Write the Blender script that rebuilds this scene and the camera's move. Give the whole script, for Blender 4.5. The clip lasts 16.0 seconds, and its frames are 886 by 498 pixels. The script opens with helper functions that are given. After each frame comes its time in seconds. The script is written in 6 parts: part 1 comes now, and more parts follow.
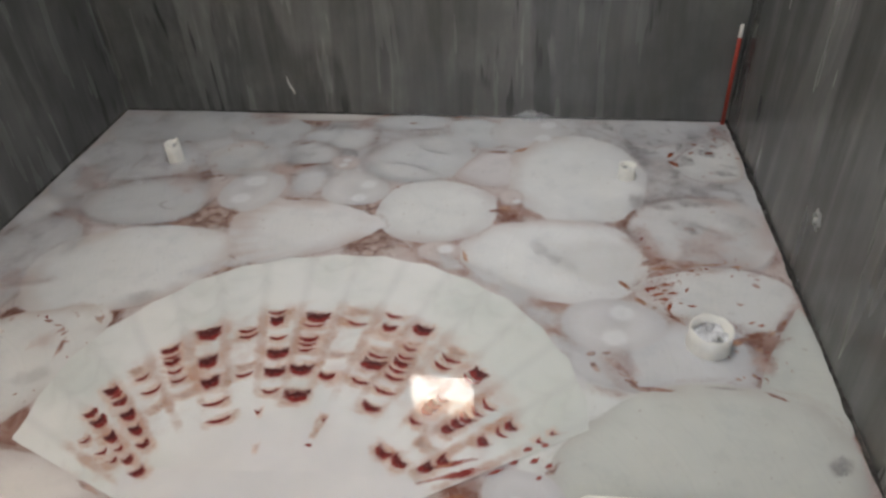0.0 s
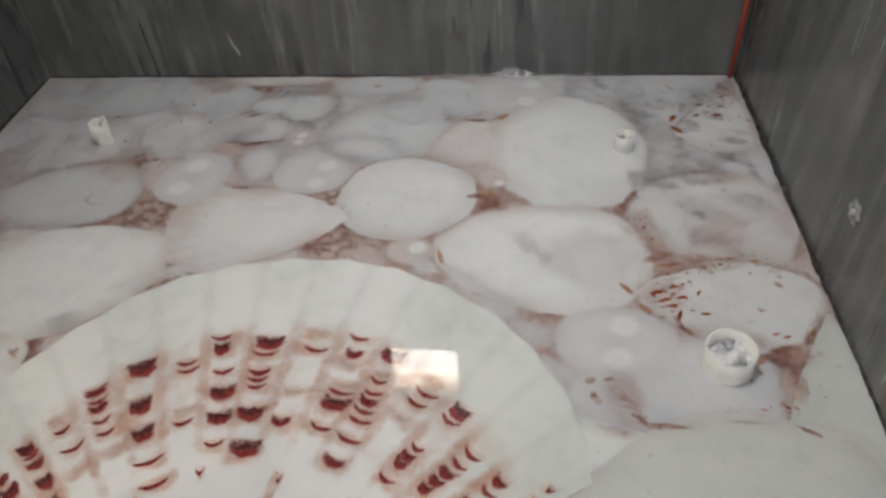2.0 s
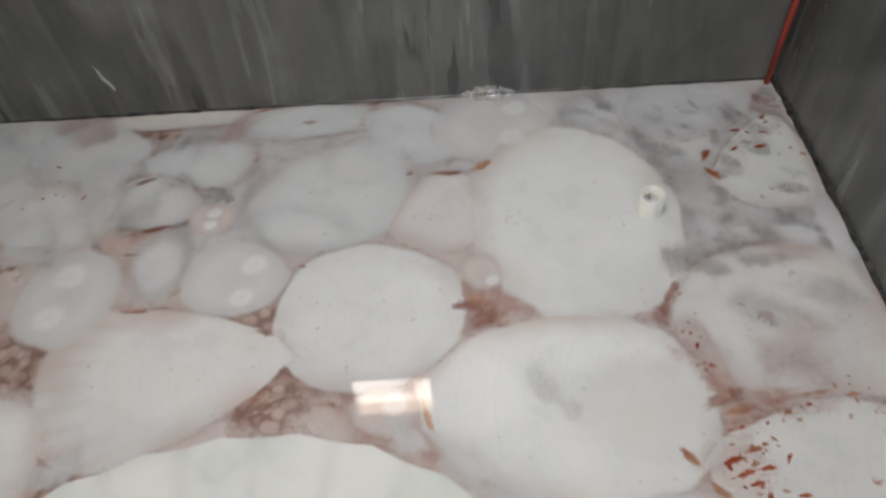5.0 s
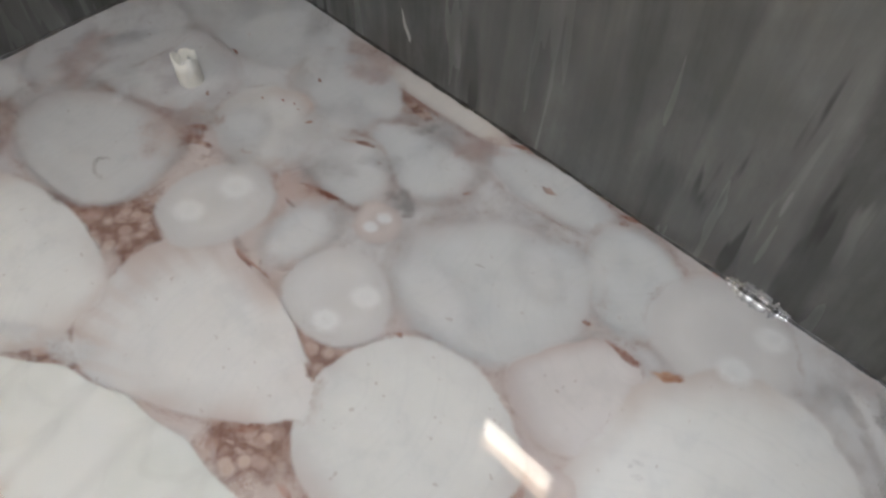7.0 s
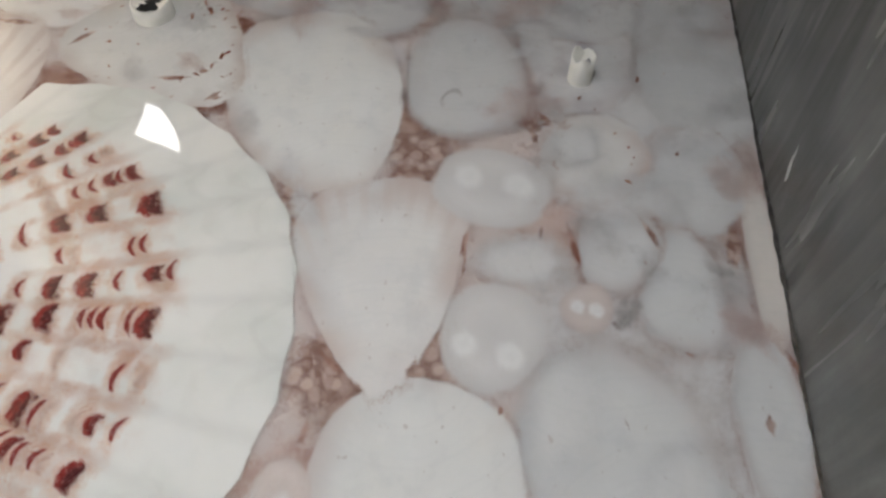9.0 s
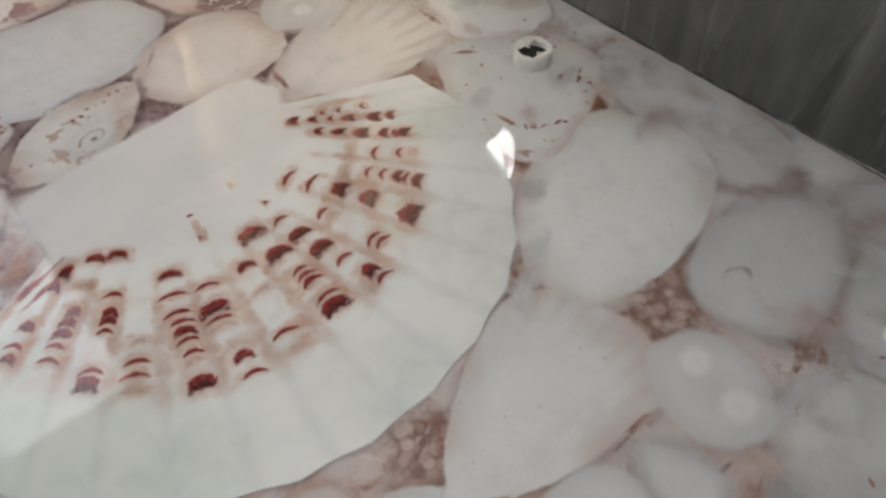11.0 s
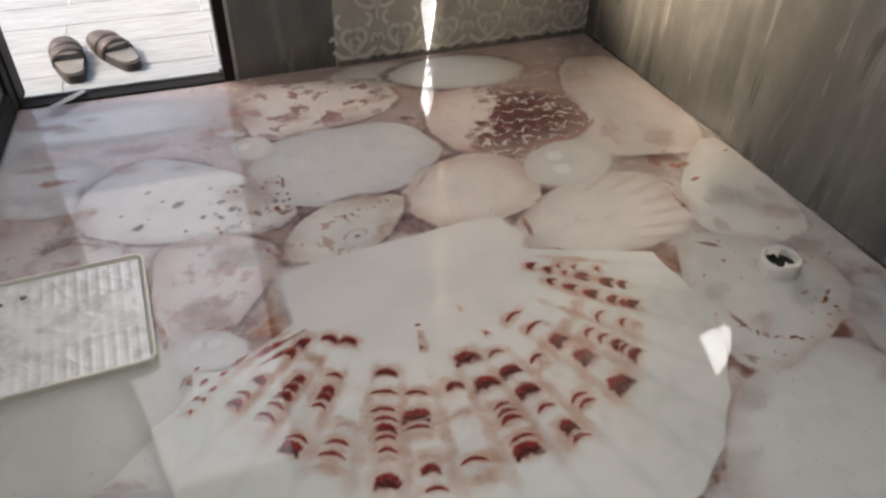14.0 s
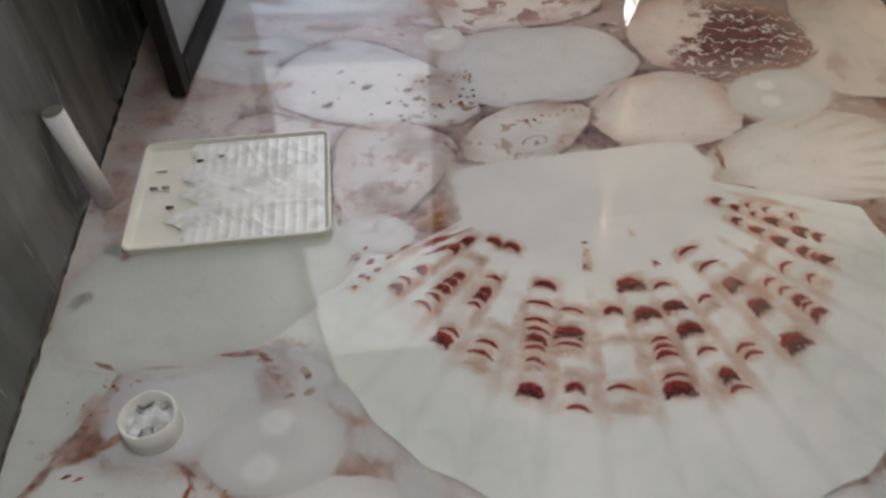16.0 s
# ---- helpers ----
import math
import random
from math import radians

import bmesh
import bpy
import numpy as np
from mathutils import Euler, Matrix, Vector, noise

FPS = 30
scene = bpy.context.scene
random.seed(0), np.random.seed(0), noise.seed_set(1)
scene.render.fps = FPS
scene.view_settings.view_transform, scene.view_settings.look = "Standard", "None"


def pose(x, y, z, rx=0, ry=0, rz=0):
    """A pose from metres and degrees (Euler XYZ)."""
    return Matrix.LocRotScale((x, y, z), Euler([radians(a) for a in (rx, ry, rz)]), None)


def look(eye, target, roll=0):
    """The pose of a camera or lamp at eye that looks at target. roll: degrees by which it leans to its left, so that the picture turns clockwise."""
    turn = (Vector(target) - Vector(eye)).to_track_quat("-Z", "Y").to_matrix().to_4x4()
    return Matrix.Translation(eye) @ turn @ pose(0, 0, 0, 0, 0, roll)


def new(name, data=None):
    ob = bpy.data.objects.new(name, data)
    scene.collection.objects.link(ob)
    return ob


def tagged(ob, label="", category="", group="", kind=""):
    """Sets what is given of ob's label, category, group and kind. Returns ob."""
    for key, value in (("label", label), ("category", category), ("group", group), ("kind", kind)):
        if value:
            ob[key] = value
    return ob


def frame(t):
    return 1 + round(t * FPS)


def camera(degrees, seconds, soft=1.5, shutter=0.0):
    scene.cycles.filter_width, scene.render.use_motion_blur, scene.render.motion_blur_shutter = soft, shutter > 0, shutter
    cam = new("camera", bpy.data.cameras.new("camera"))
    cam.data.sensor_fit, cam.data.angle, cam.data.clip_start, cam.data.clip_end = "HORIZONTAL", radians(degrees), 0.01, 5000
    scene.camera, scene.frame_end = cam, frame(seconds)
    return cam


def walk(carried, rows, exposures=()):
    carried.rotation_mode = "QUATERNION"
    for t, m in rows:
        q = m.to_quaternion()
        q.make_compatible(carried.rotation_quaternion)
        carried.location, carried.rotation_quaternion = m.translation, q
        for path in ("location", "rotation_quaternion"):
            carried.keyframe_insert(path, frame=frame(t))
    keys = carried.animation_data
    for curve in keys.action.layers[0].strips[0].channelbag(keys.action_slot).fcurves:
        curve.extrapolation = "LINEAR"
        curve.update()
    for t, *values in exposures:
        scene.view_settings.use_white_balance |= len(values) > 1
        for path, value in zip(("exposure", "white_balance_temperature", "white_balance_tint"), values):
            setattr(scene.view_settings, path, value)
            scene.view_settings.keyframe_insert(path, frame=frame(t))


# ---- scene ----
cam = camera(62.8, 16.0, soft=2.6)
PATH = [
    (0, (0.43, -2.02, 1.036), (0.154, -0.451, -0.174), -3.4),
    (0.5, (0.408, -2.011, 1.026), (0.162, -0.486, -0.244), -3.8),
    (1, (0.414, -1.938, 1.026), (0.094, -0.422, -0.239), -5.6),
    (1.5, (0.43, -1.833, 1.009), (0.133, -0.339, -0.287), -4.7),
    (2, (0.416, -1.735, 1.005), (0.192, -0.296, -0.365), -4.8),
    (2.5, (0.331, -1.635, 0.999), (0.3, -0.184, -0.377), -3.5),
    (3, (0.291, -1.543, 0.984), (0.327, -0.17, -0.469), -3.3),
    (3.2, (0.293, -1.507, 0.985), (0.31, -0.148, -0.483), -4.4),
    (5.3, (0.331, -1.073, 0.959), (0.224, 0.136, -0.631), -5.7),
    (5.5, (0.399, -1.012, 0.947), (0.098, 0.158, -0.647), -8.7),
    (6, (0.448, -0.919, 0.934), (-0.027, 0.159, -0.683), -2.2),
    (6.5, (0.456, -0.857, 0.905), (-0.096, 0.164, -0.724), 1.2),
    (7, (0.443, -0.746, 0.917), (-0.382, 0.104, -0.695), 0.3),
    (7.5, (0.419, -0.652, 0.944), (-0.594, -0.188, -0.717), -2.1),
    (8, (0.443, -0.531, 0.933), (-0.704, -0.366, -0.697), -0.7),
    (8.2, (0.45, -0.507, 0.928), (-0.693, -0.409, -0.71), -0.7),
    (10.3, (0.293, -0.37, 0.946), (-0.726, -1.033, -0.642), 3.1),
    (10.5, (0.267, -0.35, 0.949), (-0.634, -1.138, -0.653), 0.5),
    (11, (0.277, -0.336, 0.945), (-0.572, -1.278, -0.601), -0.1),
    (11.5, (0.302, -0.342, 0.945), (-0.49, -1.368, -0.579), -0.0),
    (12, (0.322, -0.358, 0.947), (-0.379, -1.447, -0.577), 1.3),
    (12.5, (0.343, -0.364, 0.953), (-0.264, -1.571, -0.522), 2.2),
    (13, (0.349, -0.373, 0.97), (-0.29, -1.642, -0.438), 4.3),
    (13.5, (0.347, -0.349, 0.989), (-0.225, -1.788, -0.278), 1.8),
    (14, (0.352, -0.342, 0.986), (-0.215, -1.782, -0.281), 1.6),
    (14.5, (0.35, -0.349, 0.988), (-0.211, -1.786, -0.285), 1.6),
    (15, (0.356, -0.354, 0.985), (-0.051, -1.811, -0.323), 0.7),
    (15.5, (0.366, -0.359, 0.978), (0.153, -1.797, -0.395), 0.6),
    (16, (0.368, -0.361, 0.967), (0.262, -1.733, -0.485), -0.9),
]
walk(cam, [(t, look(eye, target, roll)) for t, eye, target, roll in PATH],
     exposures=[(0, 1.75, 6370, 11), (3, 1.79, 6360, 10), (5.5, 1.94, 6340, 10), (8, 1.94, 6320, 11), (10.5, 1.69, 6290, 9),
                (12, 1.46, 6330, 9), (13, 1.38, 6420, 10), (13.5, 1.38, 6490, 12), (14, 1.31, 6480, 12), (15, 1.18, 6430, 11), (16, 1.36, 6350, 9)])

scene.cycles.transparent_max_bounces = 48   # the print lies in many thin layers

# ---- world, sun, lamps ----
world = bpy.data.worlds.new("sky")
scene.world = world
world.use_nodes = True
wt = world.node_tree
sky = wt.nodes.new("ShaderNodeTexSky")
sky.sky_type = "NISHITA"
sky.sun_disc = False
sky.dust_density, sky.ozone_density = 6.0, 0.4
SUN_EL, SUN_DIR = 46.0, (0.985, -0.17)
sky.sun_elevation = radians(SUN_EL)
sky.sun_rotation = math.atan2(SUN_DIR[0], SUN_DIR[1])
wt.nodes["Background"].inputs["Strength"].default_value = 0.14
wt.links.new(sky.outputs["Color"], wt.nodes["Background"].inputs["Color"])

sun = new("sun", bpy.data.lights.new("sun", "SUN"))
sun.data.energy, sun.data.angle, sun.data.color = 2.0, radians(5), (1.0, 0.95, 0.88)
sun.matrix_world = look((SUN_DIR[0] * 9, SUN_DIR[1] * 9, math.tan(radians(SUN_EL)) * 9), (0, 0, 0))


def area(name, m, sx, sy, watts, color=(1, 1, 1)):
    lamp = new(name, bpy.data.lights.new(name, "AREA"))
    lamp.data.shape, lamp.data.size, lamp.data.size_y = "RECTANGLE", sx, sy
    lamp.data.energy, lamp.data.color = watts, color
    lamp.matrix_world = m
    return lamp


area("door_daylight", look((0.515, -2.46, 1.15), (0.515, 0, 1.15)), 0.54, 1.62, 1.6, (1.0, 0.92, 0.84))
area("panel_daylight", look((-0.64, -2.47, 1.32), (-0.64, 0, 1.32)), 0.60, 1.56, 38.0, (1.0, 0.86, 0.67))
# unseen fill lamp just inside the film, added to warm the west wall
wall_fill = area("film_sunlight", look((-0.40, -2.34, 1.02), (-1.28, -1.87, 1.02)), 0.22, 1.30, 15.0, (1.0, 0.79, 0.56))
wall_fill.data.spread = radians(82)
area("slit_daylight", look((-0.388, -2.425, 0.12), (-0.388, 0, 0.12)), 0.07, 0.24, 0.22, (1.0, 0.97, 0.93))
area("window_daylight", look((0.035, 0.010, 1.262), (0.035, -2, 0.90)), 0.262, 0.145, 0.44, (1.0, 0.90, 0.77))
area("window_glow", look((0.035, 0.011, 1.390), (0.035, -2, 1.03)), 0.262, 0.105, 0.22, (1.0, 0.72, 0.50))
# unseen fill lamp under the ceiling, added to light the floor evenly
top_fill = area("ceiling_led", look((0.24, -0.70, 2.355), (0.24, -0.701, 0)), 0.60, 0.60, 2.2, (0.985, 0.99, 1.0))
top_fill.data.spread = radians(98)
area("wall_hole_daylight", look((-0.975, -1.445, 0.595), (0, -1.445, 0.595)), 0.20, 0.28, 0.75, (1.0, 0.97, 0.92))

# ---- materials ----
def material(name):
    m = bpy.data.materials.new(name)
    m.use_nodes = True
    nt = m.node_tree
    return m, nt, nt.nodes["Principled BSDF"]


def node(nt, kind, **values):
    n = nt.nodes.new(kind)
    for key, value in values.items():
        n.inputs[key].default_value = value
    return n


def ramp(nt, source, *stops):
    n = nt.nodes.new("ShaderNodeValToRGB")
    while len(n.color_ramp.elements) < len(stops):
        n.color_ramp.elements.new(0.5)
    for e, (p, c) in zip(n.color_ramp.elements, stops):
        e.position = p
        e.color = (*c, 1) if len(c) == 3 else c
    nt.links.new(source, n.inputs["Fac"])
    return n.outputs["Color"]


def mix(nt, fac, a, b, kind="MIX"):
    n = nt.nodes.new("ShaderNodeMix")
    n.data_type, n.blend_type = "RGBA", kind
    for socket, value in ((n.inputs["Factor"], fac), (n.inputs["A"], a), (n.inputs["B"], b)):
        if isinstance(value, bpy.types.NodeSocket):
            nt.links.new(value, socket)
        elif isinstance(value, tuple):
            socket.default_value = (*value, 1)
        else:
            socket.default_value = value
    return n.outputs["Result"]


def calc(nt, op, a, b=0.0, c=0.0):
    n = nt.nodes.new("ShaderNodeMath")
    n.operation = op
    for socket, value in zip(n.inputs, (a, b, c)):
        if isinstance(value, bpy.types.NodeSocket):
            nt.links.new(value, socket)
        else:
            socket.default_value = value
    return n.outputs["Value"]


def smooth(nt, value, lo, hi):
    n = nt.nodes.new("ShaderNodeMapRange")
    n.interpolation_type = "SMOOTHSTEP"
    nt.links.new(value, n.inputs["Value"])
    n.inputs["From Min"].default_value, n.inputs["From Max"].default_value = lo, hi
    return n.outputs["Result"]


def coords(nt, scale=(1, 1, 1), jitter=True):
    """Object coordinates, stretched, and shifted from object to object."""
    tc, mp = nt.nodes.new("ShaderNodeTexCoord"), nt.nodes.new("ShaderNodeMapping")
    mp.inputs["Scale"].default_value = scale
    nt.links.new(tc.outputs["Object"], mp.inputs["Vector"])
    if jitter:
        info = nt.nodes.new("ShaderNodeObjectInfo")
        nt.links.new(calc(nt, "MULTIPLY", info.outputs["Random"], 37.0), mp.inputs["Location"])
    return mp.outputs["Vector"]


def noise_of(nt, vector, scale, detail=4.0, rough=0.55, out="Fac"):
    n = node(nt, "ShaderNodeTexNoise", Scale=scale, Detail=detail, Roughness=rough)
    nt.links.new(vector, n.inputs["Vector"])
    return n.outputs[out]


def bump(nt, bsdf, height, strength, distance):
    b = node(nt, "ShaderNodeBump", Strength=strength, Distance=distance)
    nt.links.new(height, b.inputs["Height"])
    nt.links.new(b.outputs["Normal"], bsdf.inputs["Normal"])


def plain(name, color, rough=0.5, metal=0.0, vary=0.15, scale=40.0, relief=0.0):
    m, nt, bsdf = material(name)
    n = noise_of(nt, coords(nt), scale)
    big = noise_of(nt, coords(nt), scale / 7)
    dark = tuple(c * (1 - vary) for c in color)
    lite = tuple(min(1, c * (1 + vary)) for c in color)
    col = ramp(nt, n, (0.3, dark), (0.7, lite))
    nt.links.new(mix(nt, calc(nt, "MULTIPLY", big, 0.5), col, dark), bsdf.inputs["Base Color"])
    nt.links.new(calc(nt, "MULTIPLY_ADD", big, 0.25, rough - 0.1), bsdf.inputs["Roughness"])
    bsdf.inputs["Metallic"].default_value = metal
    if relief:
        bump(nt, bsdf, n, 0.6, relief)
    return m


def wall_material():
    """Glossy cladding printed with grey weathered-wood bands that run up the wall, a little aslant, firm along one edge and soft along the other."""
    m, nt, bsdf = material("grey_streaked_cladding")
    v = coords(nt, jitter=False)
    warp = nt.nodes.new("ShaderNodeVectorMath")
    warp.operation = "MULTIPLY_ADD"
    tall = nt.nodes.new("ShaderNodeMapping")
    tall.inputs["Scale"].default_value = (1.0, 1.0, 0.30)
    nt.links.new(v, tall.inputs["Vector"])
    nt.links.new(noise_of(nt, tall.outputs["Vector"], 2.2, 1.0, out="Color"), warp.inputs[0])
    warp.inputs[1].default_value = (0.14, 0.14, 0.0)
    nt.links.new(v, warp.inputs[2])

    def stretched(z, tilt):
        mp = nt.nodes.new("ShaderNodeMapping")
        mp.inputs["Rotation"].default_value = (radians(tilt), radians(tilt), 0)
        mp.inputs["Scale"].default_value = (1.0, 1.0, z)
        nt.links.new(warp.outputs["Vector"], mp.inputs["Vector"])
        return mp.outputs["Vector"]

    def bands(vector, scale, ridge):
        """Saw-toothed bands: each one swells slowly and breaks off sharply."""
        n = noise_of(nt, vector, scale, 1.5, 0.45)
        return calc(nt, "FRACT", calc(nt, "MULTIPLY", n, ridge))

    patch = noise_of(nt, v, 2.2, 3.0)
    broad = bands(stretched(0.12, 5), 2.7, 4.0)
    strips = bands(stretched(0.07, -2), 7.0, 3.5)
    mid = noise_of(nt, stretched(0.11, 2), 16.0, 3.0, 0.5)
    fine = noise_of(nt, stretched(0.06, 2), 90.0, 4.0, 0.6)
    cloud = noise_of(nt, stretched(0.55, 10), 9.0, 5.0, 0.65)
    col = ramp(nt, broad, (0.0, (0.088, 0.090, 0.085)), (0.45, (0.125, 0.127, 0.121)), (0.80, (0.195, 0.197, 0.189)), (0.93, (0.245, 0.246, 0.237)), (1.0, (0.090, 0.091, 0.086)))
    col = mix(nt, 0.40, col, ramp(nt, strips, (0.0, (0.060, 0.061, 0.058)), (0.5, (0.115, 0.117, 0.111)), (0.88, (0.21, 0.212, 0.204)), (1.0, (0.070, 0.071, 0.067))))
    col = mix(nt, 0.20, col, ramp(nt, mid, (0.36, (0.060, 0.061, 0.058)), (0.52, (0.125, 0.127, 0.120)), (0.66, (0.26, 0.26, 0.25))))
    col = mix(nt, 0.10, col, ramp(nt, fine, (0.35, (0.035, 0.035, 0.033)), (0.7, (0.25, 0.25, 0.24))))
    col = mix(nt, 0.24, col, ramp(nt, cloud, (0.36, (0.055, 0.056, 0.052)), (0.52, (0.12, 0.122, 0.116)), (0.66, (0.24, 0.24, 0.23))))
    # thin pale and dark slashes, in flocks
    flock = smooth(nt, noise_of(nt, stretched(0.5, 0), 4.0, 2.0), 0.48, 0.62)
    slash = noise_of(nt, stretched(0.12, 14), 30.0, 2.0, 0.5)
    col = mix(nt, calc(nt, "MULTIPLY", smooth(nt, slash, 0.60, 0.68), calc(nt, "MULTIPLY", flock, 0.36)), col, (0.30, 0.30, 0.29))
    col = mix(nt, calc(nt, "MULTIPLY", smooth(nt, slash, 0.40, 0.32), calc(nt, "MULTIPLY", flock, 0.75)), col, (0.028, 0.028, 0.027))
    col = mix(nt, calc(nt, "MULTIPLY", smooth(nt, patch, 0.42, 0.66), 0.50), col, (0.070, 0.072, 0.067))
    nt.links.new(col, bsdf.inputs["Base Color"])
    nt.links.new(calc(nt, "MULTIPLY_ADD", mid, 0.20, 0.15), bsdf.inputs["Roughness"])
    bump(nt, bsdf, mid, 0.10, 0.0015)
    return m


GLOSS = 0.03  # roughness of the clear resin on the floor


def resin(nt, bsdf):
    bsdf.inputs["Roughness"].default_value = GLOSS
    bsdf.inputs["IOR"].default_value = 1.5
    tc = nt.nodes.new("ShaderNodeNewGeometry")
    bump(nt, bsdf, noise_of(nt, tc.outputs["Position"], 5.0, 2.0), 0.035, 0.004)


def see_through(nt, bsdf, alpha):
    """Fades a print out in dots under a millimetre wide, as a printer does."""
    geo, snap = nt.nodes.new("ShaderNodeNewGeometry"), nt.nodes.new("ShaderNodeVectorMath")
    snap.operation = "SNAP"
    snap.inputs[1].default_value = (0.0005, 0.0005, 1.0)
    nt.links.new(geo.outputs["Position"], snap.inputs[0])
    dots = nt.nodes.new("ShaderNodeTexWhiteNoise")
    dots.noise_dimensions = "2D"
    nt.links.new(snap.outputs["Vector"], dots.inputs["Vector"])
    nt.links.new(calc(nt, "GREATER_THAN", alpha, calc(nt, "MULTIPLY_ADD", dots.outputs["Value"], 0.96, 0.02)), bsdf.inputs["Alpha"])


def pebble_material():
    """The print between the shells: pale rosy drifts, with grit and small stones here and there."""
    m, nt, bsdf = material("printed_grit")
    v = coords(nt, jitter=False)
    big, mid = noise_of(nt, v, 4.0, 4.0), noise_of(nt, v, 16.0, 5.0, 0.6)
    col = ramp(nt, big, (0.32, (0.49, 0.40, 0.36)), (0.46, (0.57, 0.50, 0.47)), (0.60, (0.62, 0.58, 0.57)), (0.75, (0.54, 0.52, 0.52)))
    xyz = nt.nodes.new("ShaderNodeSeparateXYZ")
    nt.links.new(v, xyz.inputs["Vector"])
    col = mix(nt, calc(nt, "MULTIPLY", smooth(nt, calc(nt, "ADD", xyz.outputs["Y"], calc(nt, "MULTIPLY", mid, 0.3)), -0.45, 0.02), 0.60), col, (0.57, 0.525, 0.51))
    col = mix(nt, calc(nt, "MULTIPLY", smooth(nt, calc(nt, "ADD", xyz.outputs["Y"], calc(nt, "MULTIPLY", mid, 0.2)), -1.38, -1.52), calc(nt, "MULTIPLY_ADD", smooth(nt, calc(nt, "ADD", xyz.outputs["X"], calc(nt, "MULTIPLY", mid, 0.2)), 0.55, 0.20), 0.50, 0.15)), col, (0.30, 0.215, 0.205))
    cells = node(nt, "ShaderNodeTexVoronoi", Scale=95.0)
    nt.links.new(v, cells.inputs["Vector"])
    grit = ramp(nt, cells.outputs["Color"], (0.2, (0.36, 0.25, 0.21)), (0.7, (0.64, 0.55, 0.50)))
    col = mix(nt, calc(nt, "MULTIPLY", smooth(nt, mid, 0.50, 0.66), 0.6), col, grit)
    col = mix(nt, calc(nt, "MULTIPLY", smooth(nt, noise_of(nt, v, 11.0, 6.0, 0.7), 0.60, 0.72), 0.6), col, (0.28, 0.13, 0.10))
    nt.links.new(col, bsdf.inputs["Base Color"])
    resin(nt, bsdf)
    return m


def stain_material(name, deep, pale, stones=0.0, strength=0.9):
    """A soft-edged drift of colour in the print; stones: pebbles a few millimetres across."""
    m, nt, bsdf = material(name)
    edge = nt.nodes.new("ShaderNodeAttribute")
    edge.attribute_name = "edge"
    v = coords(nt)
    n, f = noise_of(nt, v, 18.0, 5.0, 0.65), noise_of(nt, v, 60.0, 4.0, 0.6)
    col = mix(nt, smooth(nt, n, 0.38, 0.62), deep, pale)
    if stones:
        cells = node(nt, "ShaderNodeTexVoronoi", Scale=50.0, Randomness=0.9)
        nt.links.new(v, cells.inputs["Vector"])
        bead_col = ramp(nt, cells.outputs["Color"], (0.2, (0.36, 0.25, 0.21)), (0.7, (0.55, 0.43, 0.37)))
        bead_col = mix(nt, smooth(nt, cells.outputs["Distance"], 0.38, 0.70), bead_col, (0.19, 0.10, 0.08))
        col = mix(nt, stones, col, bead_col)
    nt.links.new(col, bsdf.inputs["Base Color"])
    resin(nt, bsdf)
    e = calc(nt, "ADD", edge.outputs["Fac"], calc(nt, "MULTIPLY", calc(nt, "SUBTRACT", calc(nt, "ADD", n, calc(nt, "MULTIPLY", f, 0.4)), 0.7), 1.3))
    see_through(nt, bsdf, calc(nt, "MULTIPLY", calc(nt, "SUBTRACT", 1.0, smooth(nt, e, 0.35, 0.98)), strength))
    return m


def attribute(nt, name):
    n = nt.nodes.new("ShaderNodeAttribute")
    n.attribute_name = name
    return n.outputs["Fac"]


